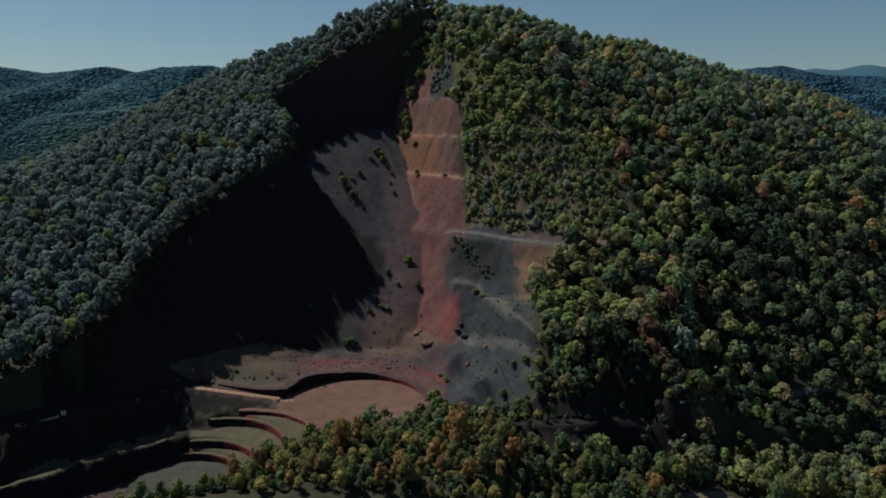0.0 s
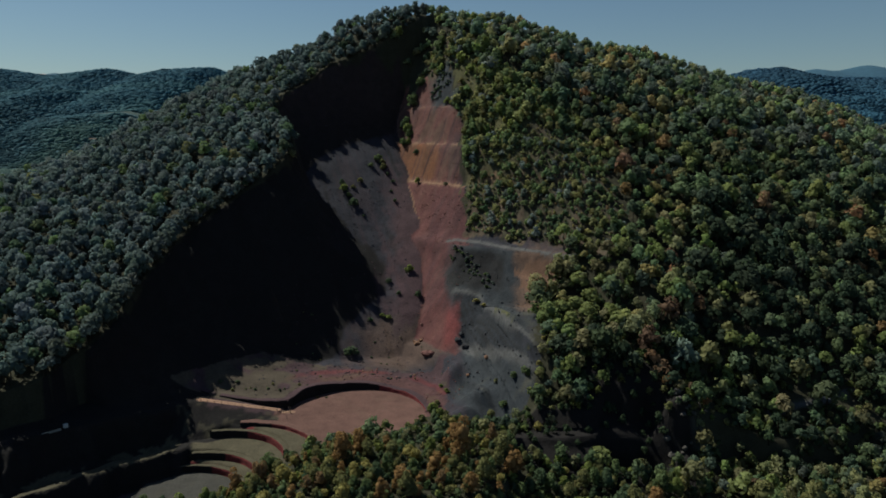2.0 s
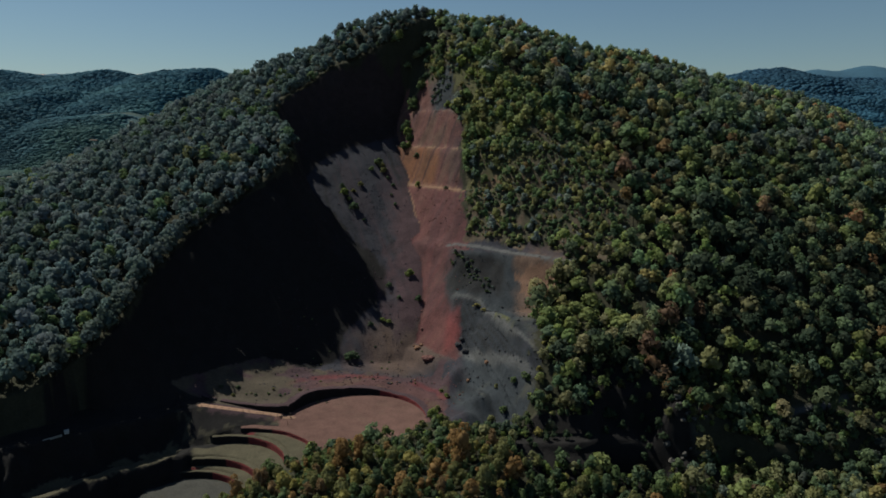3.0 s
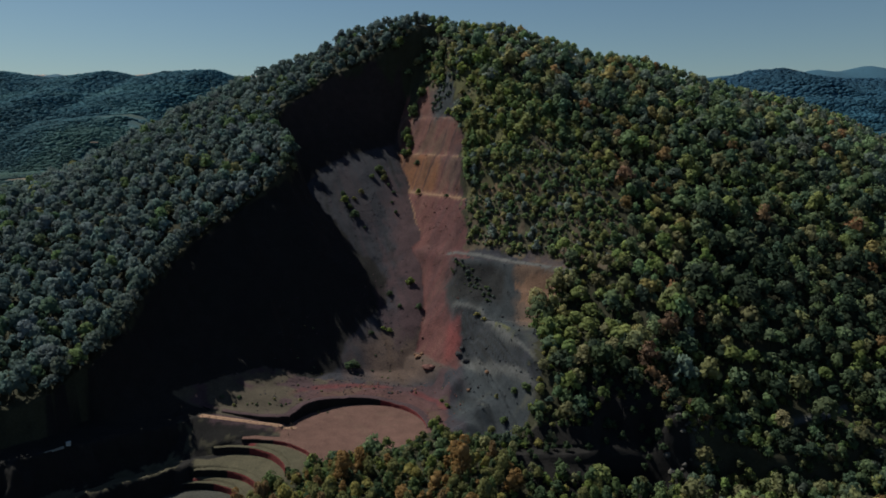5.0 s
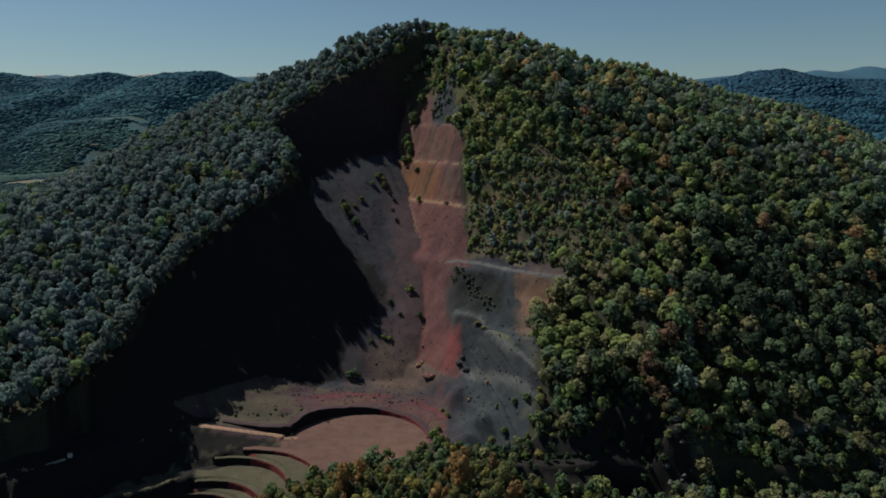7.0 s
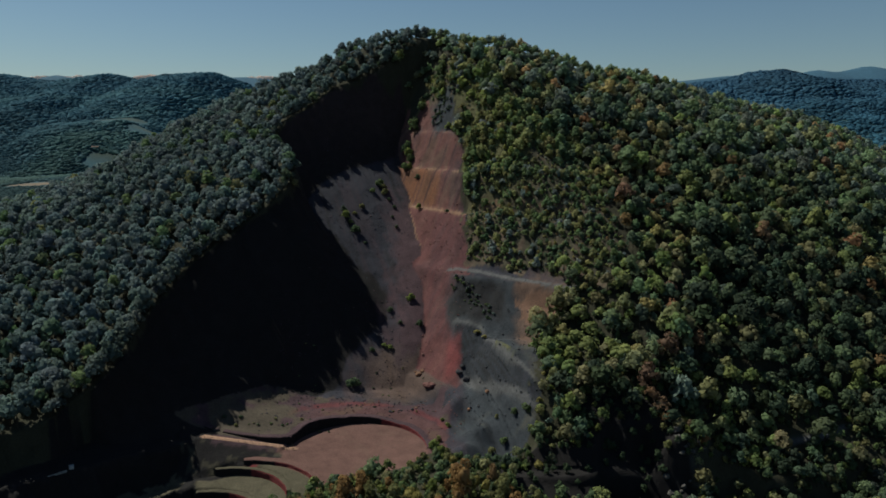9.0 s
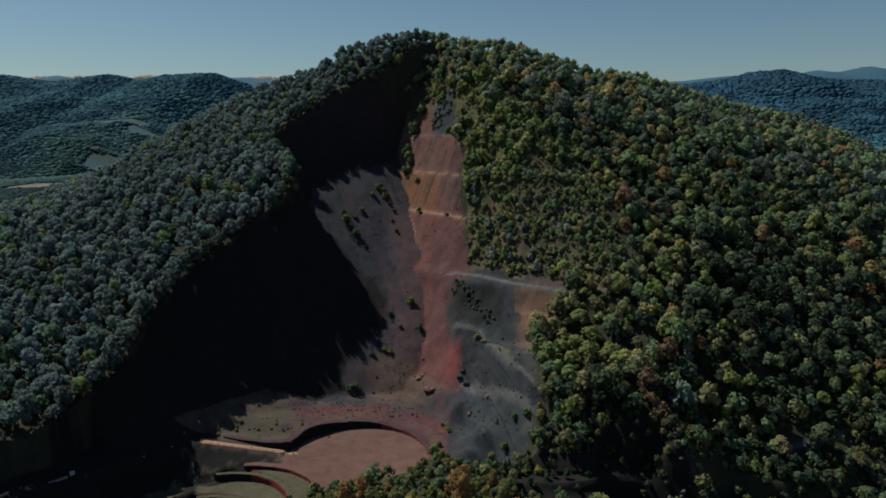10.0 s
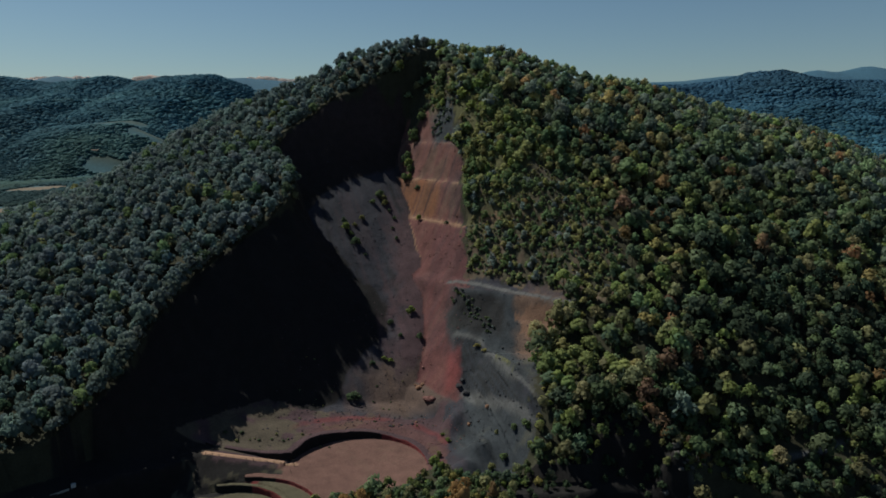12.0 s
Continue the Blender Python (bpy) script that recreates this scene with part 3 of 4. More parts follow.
keep &= (fbm(x, y, 16, 2, 77) > -0.8 - 0.5 * smooth(255, 270, y)) | ((y < 216) & (x < 60))
for px, py in ((47, 268), (57, 273), (52, 262)):
    keep &= np.hypot(x - px, y - py) > 9
x, y = x[keep], y[keep]
patch, autumn = fbm(x, y, 34, 2, 72), fbm(x, y, 26, 2, 73)
col = choose(rng, ("green", "deepgreen", "lime", "olive", "orange", "rust", "yellow", "grey"), (34, 32, 9, 16, 1.5, 1.5, 2, 4), len(x))
bright = (patch > 0.35) & (rng.random(len(x)) < 0.55)
col[bright] = choose(rng, ("lime", "olive", "green"), (5, 3, 4), int(bright.sum()))
warm = (autumn > 0.55) & (rng.random(len(x)) < 0.4)
col[warm] = choose(rng, ("orange", "rust", "yellow", "olive"), (4, 3, 3, 4), int(warm.sum()))
size = np.where(y < 240, np.where(x < 40, 0.6, 0.78), 1.0) * rng.uniform(2.2, 4.0, len(x)) * np.where(rng.random(len(x)) < 0.2, 1.45, 1.0)
# sunlight on this part of the wood painted as brighter leaves
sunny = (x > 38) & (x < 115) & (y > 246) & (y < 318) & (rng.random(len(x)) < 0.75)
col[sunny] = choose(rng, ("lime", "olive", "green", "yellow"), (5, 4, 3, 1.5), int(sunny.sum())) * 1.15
bank = (x > 92) & (x < 116) & (y > 216) & (y < 243) & (rng.random(len(x)) < 0.8)
col[bank] = choose(rng, ("lime", "olive", "green"), (4, 3, 3), int(bank.sum()))
# shaded stretches of the wood: shade multiplied into the leaf colour
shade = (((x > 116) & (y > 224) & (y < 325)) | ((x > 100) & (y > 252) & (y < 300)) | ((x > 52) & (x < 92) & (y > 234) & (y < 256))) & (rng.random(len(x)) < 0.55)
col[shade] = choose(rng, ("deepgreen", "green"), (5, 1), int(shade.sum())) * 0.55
size = np.where((y > 425) & (size > 3.2), 3.0, size)
top = (y > 375) & (rng.random(len(x)) < 0.55)
col[top] = choose(rng, ("grey", "green", "deepgreen", "olive"), (6, 3, 2, 1), int(top.sum()))
# backlit crowns near the crest get added brightness in their colour
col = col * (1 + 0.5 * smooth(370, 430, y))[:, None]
col = col * np.array([1.14, 1.13, 1.35]) * np.where(col[:, 2] > 0.8 * col[:, 1], 0.85, 1.0)[:, None]
col[:, 2] = np.minimum(col[:, 2], 0.82 * col[:, 1])
x_right, y_right, size_right = x, y, size
near = np.argsort(y + 0.12 * np.abs(x - 20))[:300]
rest = np.ones(len(x), bool)
rest[near] = False
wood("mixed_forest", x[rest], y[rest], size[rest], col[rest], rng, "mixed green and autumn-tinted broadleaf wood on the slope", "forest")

# undergrowth between the foremost trees
x, y, rng = scatter(3.3, -95, 175, 178, 300, 14)
keep = ~left_side(x, y) & ~inside(x, y, BARE) & (np.abs(x) < 0.68 * y + 12) & ~inside(x, y, [(68, 188), (75, 204), (90, 208), (99, 200), (94, 186)])
keep &= ~((x > 78) & (x < 86) & (y > 220) & (y < 227)) & (~inside(x, y, HOLLOW) | (rng.random(len(x)) < np.where(x > 66, 0.85, 0.25)))
keep &= (x > -75) | (y < 215)
keep &= ~((x > 124) & (x < 146) & (y > 244) & (y < 248))
keep &= ~((x < -92) & (y < 215)) & ((y < 236) | (x > 40)) & ((y < 262) | (x < 75)) & ~inside(x, y, SHRUBS)
x, y = x[keep], y[keep]
col = choose(rng, ("green", "deepgreen", "olive", "lime", "yellow"), (26, 26, 20, 7, 3), len(x))
vine = (x > 84) & (x < 116) & (y > 212) & (y < 240) & (rng.random(len(x)) < 0.7)
col[vine] = choose(rng, ("lime", "olive", "green"), (4, 2, 3), int(vine.sum()))
# plants inside the hollow are darkened to carry its shade
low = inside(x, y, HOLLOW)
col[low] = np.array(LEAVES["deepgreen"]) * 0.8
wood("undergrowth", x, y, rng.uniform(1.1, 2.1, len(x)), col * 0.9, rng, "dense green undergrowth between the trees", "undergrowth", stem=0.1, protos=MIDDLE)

# low scrub in rows along the old benches
x, y, rng = scatter(2.2, -20, 80, 298, 436, 13)
row = np.cos((across(x, y) - 333) / 9.5 * 6.283)
keep = inside(x + 4 * fbm(x, y, 7, 2, 67), y, SHRUBS) & (fbm(x, y, 9, 2, 66) - 0.3 * row > -1.0)
keep &= np.abs(across(x, y) - 332.5) > 2.6
keep &= (y < 345) | (y > 413) | (fbm(x, y, 13, 2, 68) + 0.35 * rng.uniform(-1, 1, len(x)) > -0.8) | (rng.random(len(x)) < 0.2)
x, y = x[keep], y[keep]
col = choose(rng, ("green", "deepgreen", "olive", "grey", "yellow", "rust"), (34, 26, 30, 12, 1, 0.5), len(x))
high = (y > 362) & (rng.random(len(x)) < 0.45)
col[high] = choose(rng, ("olive", "lime", "green"), (5, 2, 3), int(high.sum()))
wood("scrub", x, y, (0.65 + 2.0 * rng.uniform(0, 1, len(x)) ** 2) * (1 + 0.75 * smooth(345, 375, y) * rng.uniform(0, 1.4, len(x))), col * 1.3, rng, "low green scrub on old overgrown benches", "scrub", stem=0.05, protos=MIDDLE)

# grass tufts and seedlings between the scrub
TUFTS = [crown_arrays(RNG, 5, 26, 0.7, 0.34, 0.6) for k in range(4)]
x, y, rng = scatter(1.8, -14, 64, 340, 432, 15)
keep = inside(x + 2 * fbm(x, y, 7, 2, 67), y, SHRUBS) & (fbm(x, y, 6, 2, 69) > -0.35)
x, y = x[keep], y[keep]
col = choose(rng, ("olive", "yellow", "grey", "lime", "green"), (40, 8, 18, 10, 20), len(x))
wood("grass_tufts", x, y, rng.uniform(0.3, 0.8, len(x)), col, rng, "olive grass tufts and seedlings on the old benches", "grass", stem=0.0, protos=TUFTS)

# the woods of the far hills: rounded crowns, larger with distance, haze mixed into their colour
def far_crown(rng):
    bm = bmesh.new()
    bmesh.ops.create_icosphere(bm, subdivisions=1, radius=1)
    bmesh.ops.delete(bm, geom=[v for v in bm.verts if v.co.z < -0.6], context="VERTS")
    o = Vector(rng.uniform(-50, 50, 3))
    for v in bm.verts:
        v.co *= 1 + 0.6 * noise.noise(v.co * 1.5 + o)
    bmesh.ops.triangulate(bm, faces=list(bm.faces))
    bm.verts.index_update()
    out = np.array([v.co[:] for v in bm.verts]), np.array([[v.index for v in f.verts] for f in bm.faces])
    bm.free()
    return out


FAR_CROWNS = [far_crown(np.random.default_rng(300 + k)) for k in range(6)]
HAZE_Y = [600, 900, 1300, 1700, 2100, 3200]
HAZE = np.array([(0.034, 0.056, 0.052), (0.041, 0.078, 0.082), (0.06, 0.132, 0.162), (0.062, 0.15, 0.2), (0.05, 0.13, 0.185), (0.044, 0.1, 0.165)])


def hillside(name, tan0, tan1, y0, y1, pace, seed):
    """Crowns whose spacing grows with distance."""
    rng = np.random.default_rng(seed)
    rows, d = [], y0
    while d < y1:
        t = np.arange(tan0, tan1, pace) + rng.uniform(0, pace)
        rows.append(np.stack([t + rng.uniform(-0.45, 0.45, len(t)) * pace, d * (1 + rng.uniform(-0.5, 0.5, len(t)) * pace)]))
        d *= 1 + pace * 0.9
    t, y = np.concatenate(rows, 1)
    x = t * y
    keep = np.ones(len(x), bool)
    for px, py, a, b, kind in FIELDS:
        keep &= ~((np.abs(x - px) < a * 1.05) & (y > py - b - 0.6 * a) & (y < py + b))
    x, y = x[keep], y[keep]
    n1, n2 = fbm(x, y, 30, 2, seed + 5), fbm(x, y, 160, 3, seed + 6)
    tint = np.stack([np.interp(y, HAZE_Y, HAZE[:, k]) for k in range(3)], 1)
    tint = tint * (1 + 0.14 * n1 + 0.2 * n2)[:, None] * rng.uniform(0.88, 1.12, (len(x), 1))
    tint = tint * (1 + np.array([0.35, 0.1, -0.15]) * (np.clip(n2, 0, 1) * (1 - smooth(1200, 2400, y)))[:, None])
    r = pace * y * 0.8 * rng.uniform(0.75, 1.3, len(x))
    z = land(x, y) + 0.1 * r
    pick, turn = rng.integers(len(FAR_CROWNS), size=len(x)), rng.uniform(0, 6.283, len(x))
    co, tri, col, base = [], [], [], 0
    for k, (pts, faces) in enumerate(FAR_CROWNS):
        m = np.where(pick == k)[0]
        c, s = np.cos(turn[m])[:, None], np.sin(turn[m])[:, None]
        q = r[m][:, None]
        co.append(np.stack([x[m][:, None] + q * (pts[:, 0] * c - pts[:, 1] * s), y[m][:, None] + q * (pts[:, 0] * s + pts[:, 1] * c), z[m][:, None] + q * 0.42 * pts[:, 2]], -1).reshape(-1, 3))
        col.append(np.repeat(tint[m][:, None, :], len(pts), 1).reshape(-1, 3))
        tri.append((faces[None] + (np.arange(len(m)) * len(pts))[:, None, None] + base).reshape(-1, 3))
        base += len(m) * len(pts)
    me = bpy.data.meshes.new(name)
    fill(me, np.concatenate(co), np.concatenate(tri), np.concatenate(col), "leaf")
    me.materials.append(LEAF)
    return tagged(new(name, me), "hazy dark green woods on distant hills", "forest", kind="stuff")


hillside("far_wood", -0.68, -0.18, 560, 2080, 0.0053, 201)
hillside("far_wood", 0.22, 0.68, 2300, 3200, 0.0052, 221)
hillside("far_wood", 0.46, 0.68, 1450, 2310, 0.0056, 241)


# ---- things ----
def part(name, bm, material, parent, label="", smooth_faces=False):
    me = bpy.data.meshes.new(name)
    bm.to_mesh(me)
    bm.free()
    me.materials.append(material)
    if smooth_faces:
        me.polygons.foreach_set("use_smooth", np.ones(len(me.polygons), bool))
    ob = new(name, me)
    ob.parent = parent
    return tagged(ob, label)


def thing(name, m, label, category, group=""):
    ob = new(name)
    ob.empty_display_size = 0.2
    ob.matrix_basis = m
    return tagged(ob, label, category, group)


def limb(bm, a, b, ra, rb, sides=6):
    """A tapered round piece from a to b."""
    a, b = Vector(a), Vector(b)
    q = (b - a).to_track_quat("Z", "Y")
    rings = []
    for p, r in ((a, ra), (b, rb)):
        rings.append([bm.verts.new(p + q @ Vector((math.cos(k * 6.2832 / sides) * r, math.sin(k * 6.2832 / sides) * r, 0))) for k in range(sides)])
    for k in range(sides):
        bm.faces.new((rings[0][k], rings[0][(k + 1) % sides], rings[1][(k + 1) % sides], rings[1][k]))
    bm.faces.new(list(reversed(rings[0])))
    bm.faces.new(rings[1])


def box(bm, x0, x1, y0, y1, z0, z1):
    v = [bm.verts.new((x, y, z)) for z in (z0, z1) for y in (y0, y1) for x in (x0, x1)]
    for f in ((0, 2, 3, 1), (4, 5, 7, 6), (0, 1, 5, 4), (2, 6, 7, 3), (0, 4, 6, 2), (1, 3, 7, 5)):
        bm.faces.new([v[i] for i in f])


def crown_part(arrays, colour, parent):
    pts, tris, ways = arrays
    me = bpy.data.meshes.new("crown")
    fill(me, pts, tris, np.tile(np.array(colour), (len(pts), 1)), "leaf", ways)
    me.materials.append(LEAF)
    ob = new("crown", me)
    ob.parent = parent
    return ob


def tree_proto(rng, colour, label, bush=False):
    """A unit tree, crown radius 1: trunk with limbs, and a crown of leaf sprays. Its foot is at the origin."""
    foot = 0.12 if bush else 0.4
    t = thing("bush" if bush else "broadleaf_tree", Matrix(), label, "bush" if bush else "tree", "" if bush else "trees below the quarry")
    arrays = crown_arrays(rng, 12 if bush else 24, 220 if bush else 640, rng.uniform(1.0, 1.2) if bush else rng.uniform(1.5, 2.5), 0.16 if bush else 0.1, 0.8, 0.9 if bush else 0.66, 0.7 if bush else 0.3)
    arrays[0][:, 2] += foot
    bm = bmesh.new()
    if not bush:
        limb(bm, (0, 0, -0.25), (0.03, 0.02, foot + 0.35), 0.075, 0.05)
    for k in range(5):
        a = k * 1.257 + rng.uniform(-0.4, 0.4)
        limb(bm, (0, 0, -0.1 if bush else foot + rng.uniform(-0.1, 0.3)), (math.cos(a) * 0.5, math.sin(a) * 0.5, foot + rng.uniform(0.5, 0.9)), 0.035, 0.012, 5)
    part("trunk" if not bush else "stems", bm, BARK, t)
    crown_part(arrays, colour, t)
    return t


def place(x, y, sink=0.0, turn=0.0, scale=1.0, high=1.0):
    return Matrix.LocRotScale((x, y, float(land(np.array([x]), np.array([y]))[0]) - sink), Euler((0, 0, turn)), (scale, scale, scale * high))


rng = np.random.default_rng(51)
KINDS = [("green", "green broadleaf tree with a full rounded crown", 26), ("deepgreen", "dark green broadleaf tree with a dense crown", 26), ("lime", "bright yellow-green broadleaf tree in sunlight", 12),
         ("olive", "olive-green broadleaf tree starting to turn", 26), ("orange", "broadleaf tree with orange autumn leaves", 12), ("rust", "broadleaf tree with rusty brown autumn leaves", 4),
         ("yellow", "broadleaf tree with yellowing leaves", 12)]
protos = [[tree_proto(rng, np.array(LEAVES[k]) * (1.35 if k in ("orange", "yellow", "rust") else 1.1), label) for i in range(2)] for k, label, w in KINDS]
used = set()
w = np.array([k[2] for k in KINDS], float)
for i in near:
    ww = w.copy()
    if not -60 < x_right[i] < 22:
        ww[4:7] *= 0.12
        ww[2] *= 1.4
    else:
        ww = np.array([12, 6, 8, 30, 34, 10, 26], float)
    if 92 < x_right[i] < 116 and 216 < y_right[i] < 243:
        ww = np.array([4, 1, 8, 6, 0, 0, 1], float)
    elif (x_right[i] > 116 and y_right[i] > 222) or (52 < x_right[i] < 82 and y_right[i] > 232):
        # mostly dark leaf colours here, standing in for deep shade
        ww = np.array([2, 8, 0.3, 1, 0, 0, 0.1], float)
    a, b = int(rng.choice(len(KINDS), p=ww / ww.sum())), int(rng.integers(2))
    m = place(x_right[i], y_right[i], 0.1, rng.uniform(0, 6.283), size_right[i] * rng.uniform(0.75, 1.35), rng.uniform(0.8, 1.35))
    if (a, b) not in used:
        used.add((a, b))
        protos[a][b].matrix_basis = m
    else:
        o = copy_thing(protos[a][b], Matrix())
        o.matrix_basis = m

# ---- bushes ----
rng = np.random.default_rng(61)
BUSH_KINDS = {k: [tree_proto(rng, LEAVES[k], label, bush=True) for i in range(2)] for k, label in (
    ("green", "round green bush on the loose scree"), ("deepgreen", "small dark green bush on bare cinder"), ("lime", "bright yellow-green bush in full sun"),
    ("olive", "olive-green bush beside the yard"), ("grey", "low grey-green bush on dark cinder"), ("yellow", "pale yellowing bush at the wood's edge"), ("pale", "large pale feathery green bush at the wood's edge"))}
bush_used = set()


def bush(kind, x, y, r, high=1.0, group="bushes in the quarry"):
    i = int(rng.integers(2))
    m = place(x, y, 0.05 * r, rng.uniform(0, 6.283), r, high)
    if (kind, i) in bush_used:
        o = copy_thing(BUSH_KINDS[kind][i], Matrix())
    else:
        bush_used.add((kind, i))
        o = BUSH_KINDS[kind][i]
    o.matrix_basis = m
    return tagged(o, group=group)


for row in (("lime", -50.7, 368.5, 2.2, 0.8), ("deepgreen", -45.3, 361.5, 2.0, 0.9), ("lime", -15.1, 329, 1.7), ("deepgreen", -10.9, 317, 1.3), ("deepgreen", -25, 325, 1.1), ("deepgreen", -19.9, 318, 0.9),
            ("lime", -27, 308.5, 1.3, 0.6), ("lime", -24, 308, 1.3, 0.55), ("deepgreen", -32, 305.5, 1.0), ("deepgreen", -38.3, 289, 2.3, 0.8), ("green", -36.3, 394, 1.5), ("olive", -32.3, 390.5, 1.6), ("green", -38.5, 389, 1.2),
            ("olive", -43.3, 377, 1.2), ("green", -35, 396.5, 1.2), ("olive", -33.5, 394, 1.3), ("deepgreen", -30, 387, 0.9), ("olive", -46.5, 372, 1.0), ("deepgreen", -52.5, 372, 1.3), ("green", -48.2, 365.6, 1.2), ("deepgreen", -39.8, 357, 0.6), ("deepgreen", -26.6, 383.5, 0.8), ("deepgreen", -25, 370.5, 0.9), ("deepgreen", -27, 377, 0.7), ("deepgreen", -14.4, 395, 1.4), ("lime", -12.7, 378.5, 1.3, 1.2), ("deepgreen", 1.7, 361, 0.9),
            ("yellow", 14.9, 296, 1.2, 0.6), ("yellow", 17.5, 293, 1.0, 0.6), ("lime", -20.2, 412, 3.0), ("green", -21.8, 406, 2.2), ("green", -17, 421, 3.0, 1.2), ("deepgreen", -22, 417, 2.4), ("green", -12, 425, 2.6),
            ("lime", 3, 398, 1.8), ("lime", 5, 394, 1.5), ("lime", -3.6, 238, 3.4), ("lime", -1.0, 234.5, 3.0), ("olive", 1.5, 230, 2.6), ("yellow", 4.0, 228, 2.4), ("olive", -1.5, 246, 1.6), ("lime", 1.5, 258, 1.6, 0.7),
            ("lime", -0.5, 262, 1.2, 0.7), ("olive", 20, 250, 1.2), ("green", 22, 240, 2.0), ("olive", 17, 236, 1.8), ("green", 26, 246, 1.7), ("green", 30, 243, 2.3), ("deepgreen", 12, 231, 1.8)):
    bush(row[0], row[1], row[2], row[3] * (1.55 if row[2] > 280 else 1.0), *row[4:])
for i in range(44):
    u = rng.uniform(0, 1)
    bush(("grey", "deepgreen", "green")[i % 3], 4.5 + 17 * u + rng.uniform(-1.5, 1.5), 323.5 - 19.5 * u + rng.uniform(-5, 3), rng.uniform(0.5, 1.2), 0.8, "low bushes on the cinder flank")
for i in range(46):
    bush(("grey", "deepgreen", "grey")[i % 3], rng.uniform(-6, 6), rng.uniform(405, 416), rng.uniform(0.8, 1.5), 0.9, "low bushes under the hilltop")
for kind, x, y, r, high in (("green", -18.5, 409, 2.6, 1.5), ("green", -20.5, 416, 3.0, 1.4), ("deepgreen", -17, 424, 3.0, 1.5), ("lime", -19, 404, 2.2, 1.2), ("lime", 24, 412, 3.2, 2.2), ("green", 21, 415, 3.0, 2.0), ("lime", 56, 378, 3.2, 2.0), ("green", 60, 381, 3.0, 1.8)):
    bush(kind, x, y, r, high, "tall bushes beside the red strip")
for x, y, r in ((47, 271, 4.8), (53, 275, 5.4), (60, 278, 5.0), (57, 269, 4.6), (50, 265, 3.8), (44, 264, 3.4)):
    bush("pale" if x > 46 else "lime", x, y, r, 0.9, "pale bushes at the wood's edge")
for i in range(22):
    u = i / 21
    bush(("lime", "olive", "pale", "yellow")[i % 4], np.interp(u, [0, 0.35, 0.7, 1], [34, 39, 38, 45]) + rng.uniform(-1, 2), 238 + 50 * u + rng.uniform(-1, 1), rng.uniform(1.2, 2.4), rng.uniform(0.7, 1.1), "bushes along the edge of the wood")
for i in range(16):
    bush(("deepgreen", "green", "olive")[i % 3], -84 + i * 2.6 + rng.uniform(-1.4, 1.4), 251.0 + 0.3 * i + rng.uniform(-1.5, 3), rng.uniform(0.4, 1.1), 0.7, "low bushes above the path")
for i in range(26):
    bush(("deepgreen", "olive", "green")[i % 3], rng.uniform(-70, 0), rng.uniform(266, 300), rng.uniform(0.3, 0.7), 0.7, "low bushes on the pit floor")
for k in BUSH_KINDS:
    for i in range(2):
        if (k, i) not in bush_used:
            bush_used.add((k, i))
            BUSH_KINDS[k][i].matrix_basis = place(-30 + 9 * i, 283, 0.02, 0, 0.6, 0.7)

# ---- walls of the terraces ----
def height(x, y):
    return float(land(np.array([x]), np.array([y]))[0])


def terrace_wall(name, stations, soil, crown=99.0):
    """A steep, rough cinder wall along the plan, with the earth behind its lip; each station: x, y and the way to the low side."""
    co, tint, faces, prev = [], [], [], None
    for x, y, nx, ny in stations:
        top = min(height(x - nx * 3.4, y - ny * 3.4) + 0.03, crown)
        low = min(height(x + nx * 1.2, y + ny * 1.2), top) - 0.3
        if top - low < 0.65:
            prev = None
            continue
        start = len(co)
        # red where the wall faces the sun; elsewhere its shade is painted dark
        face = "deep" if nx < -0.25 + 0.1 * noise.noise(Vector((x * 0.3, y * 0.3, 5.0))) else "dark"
        j = 0.22 * noise.noise(Vector((x * 0.4, y * 0.4, 1.0)))
        sag = 0.12 * noise.noise(Vector((x * 0.8, y * 0.8, 9.0)))
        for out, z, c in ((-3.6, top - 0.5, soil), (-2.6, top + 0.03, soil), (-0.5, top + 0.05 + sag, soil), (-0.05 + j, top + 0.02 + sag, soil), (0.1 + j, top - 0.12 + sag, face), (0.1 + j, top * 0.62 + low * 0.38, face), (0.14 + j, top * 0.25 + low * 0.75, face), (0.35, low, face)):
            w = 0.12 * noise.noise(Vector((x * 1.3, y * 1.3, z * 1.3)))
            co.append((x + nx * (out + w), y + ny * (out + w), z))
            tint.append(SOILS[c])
        if prev is not None:
            faces += [(prev + a, prev + a + 1, start + a + 1, start + a) for a in range(7)]
        prev = start
    me = bpy.data.meshes.new(name)
    fill(me, np.array(co), np.array(faces), np.array(tint), "soil")
    me.materials.append(EARTH)
    return tagged(new(name, me), "steep curved wall of red cinder round a terrace", "wall", kind="structure")


def arc(cx, cy, r, a0, a1):
    n = int(r * radians(a1 - a0) / 0.6)
    out = []
    for i in range(n + 1):
        a = radians(a1 + (a0 - a1) * i / n)
        out.append((cx + math.cos(a) * r, cy + math.sin(a) * r, -math.cos(a), -math.sin(a)))
    return out


def straight(points):
    out = []
    for (ax, ay), (bx, by) in zip(points[:-1], points[1:]):
        n = max(1, int(math.hypot(bx - ax, by - ay) / 0.6))
        l = math.hypot(bx - ax, by - ay)
        out += [(ax + (bx - ax) * i / n, ay + (by - ay) * i / n, (by - ay) / l, -(bx - ax) / l) for i in range(n)]
    return out


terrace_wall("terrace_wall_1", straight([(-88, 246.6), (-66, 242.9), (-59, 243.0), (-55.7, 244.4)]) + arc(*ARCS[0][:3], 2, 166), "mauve")
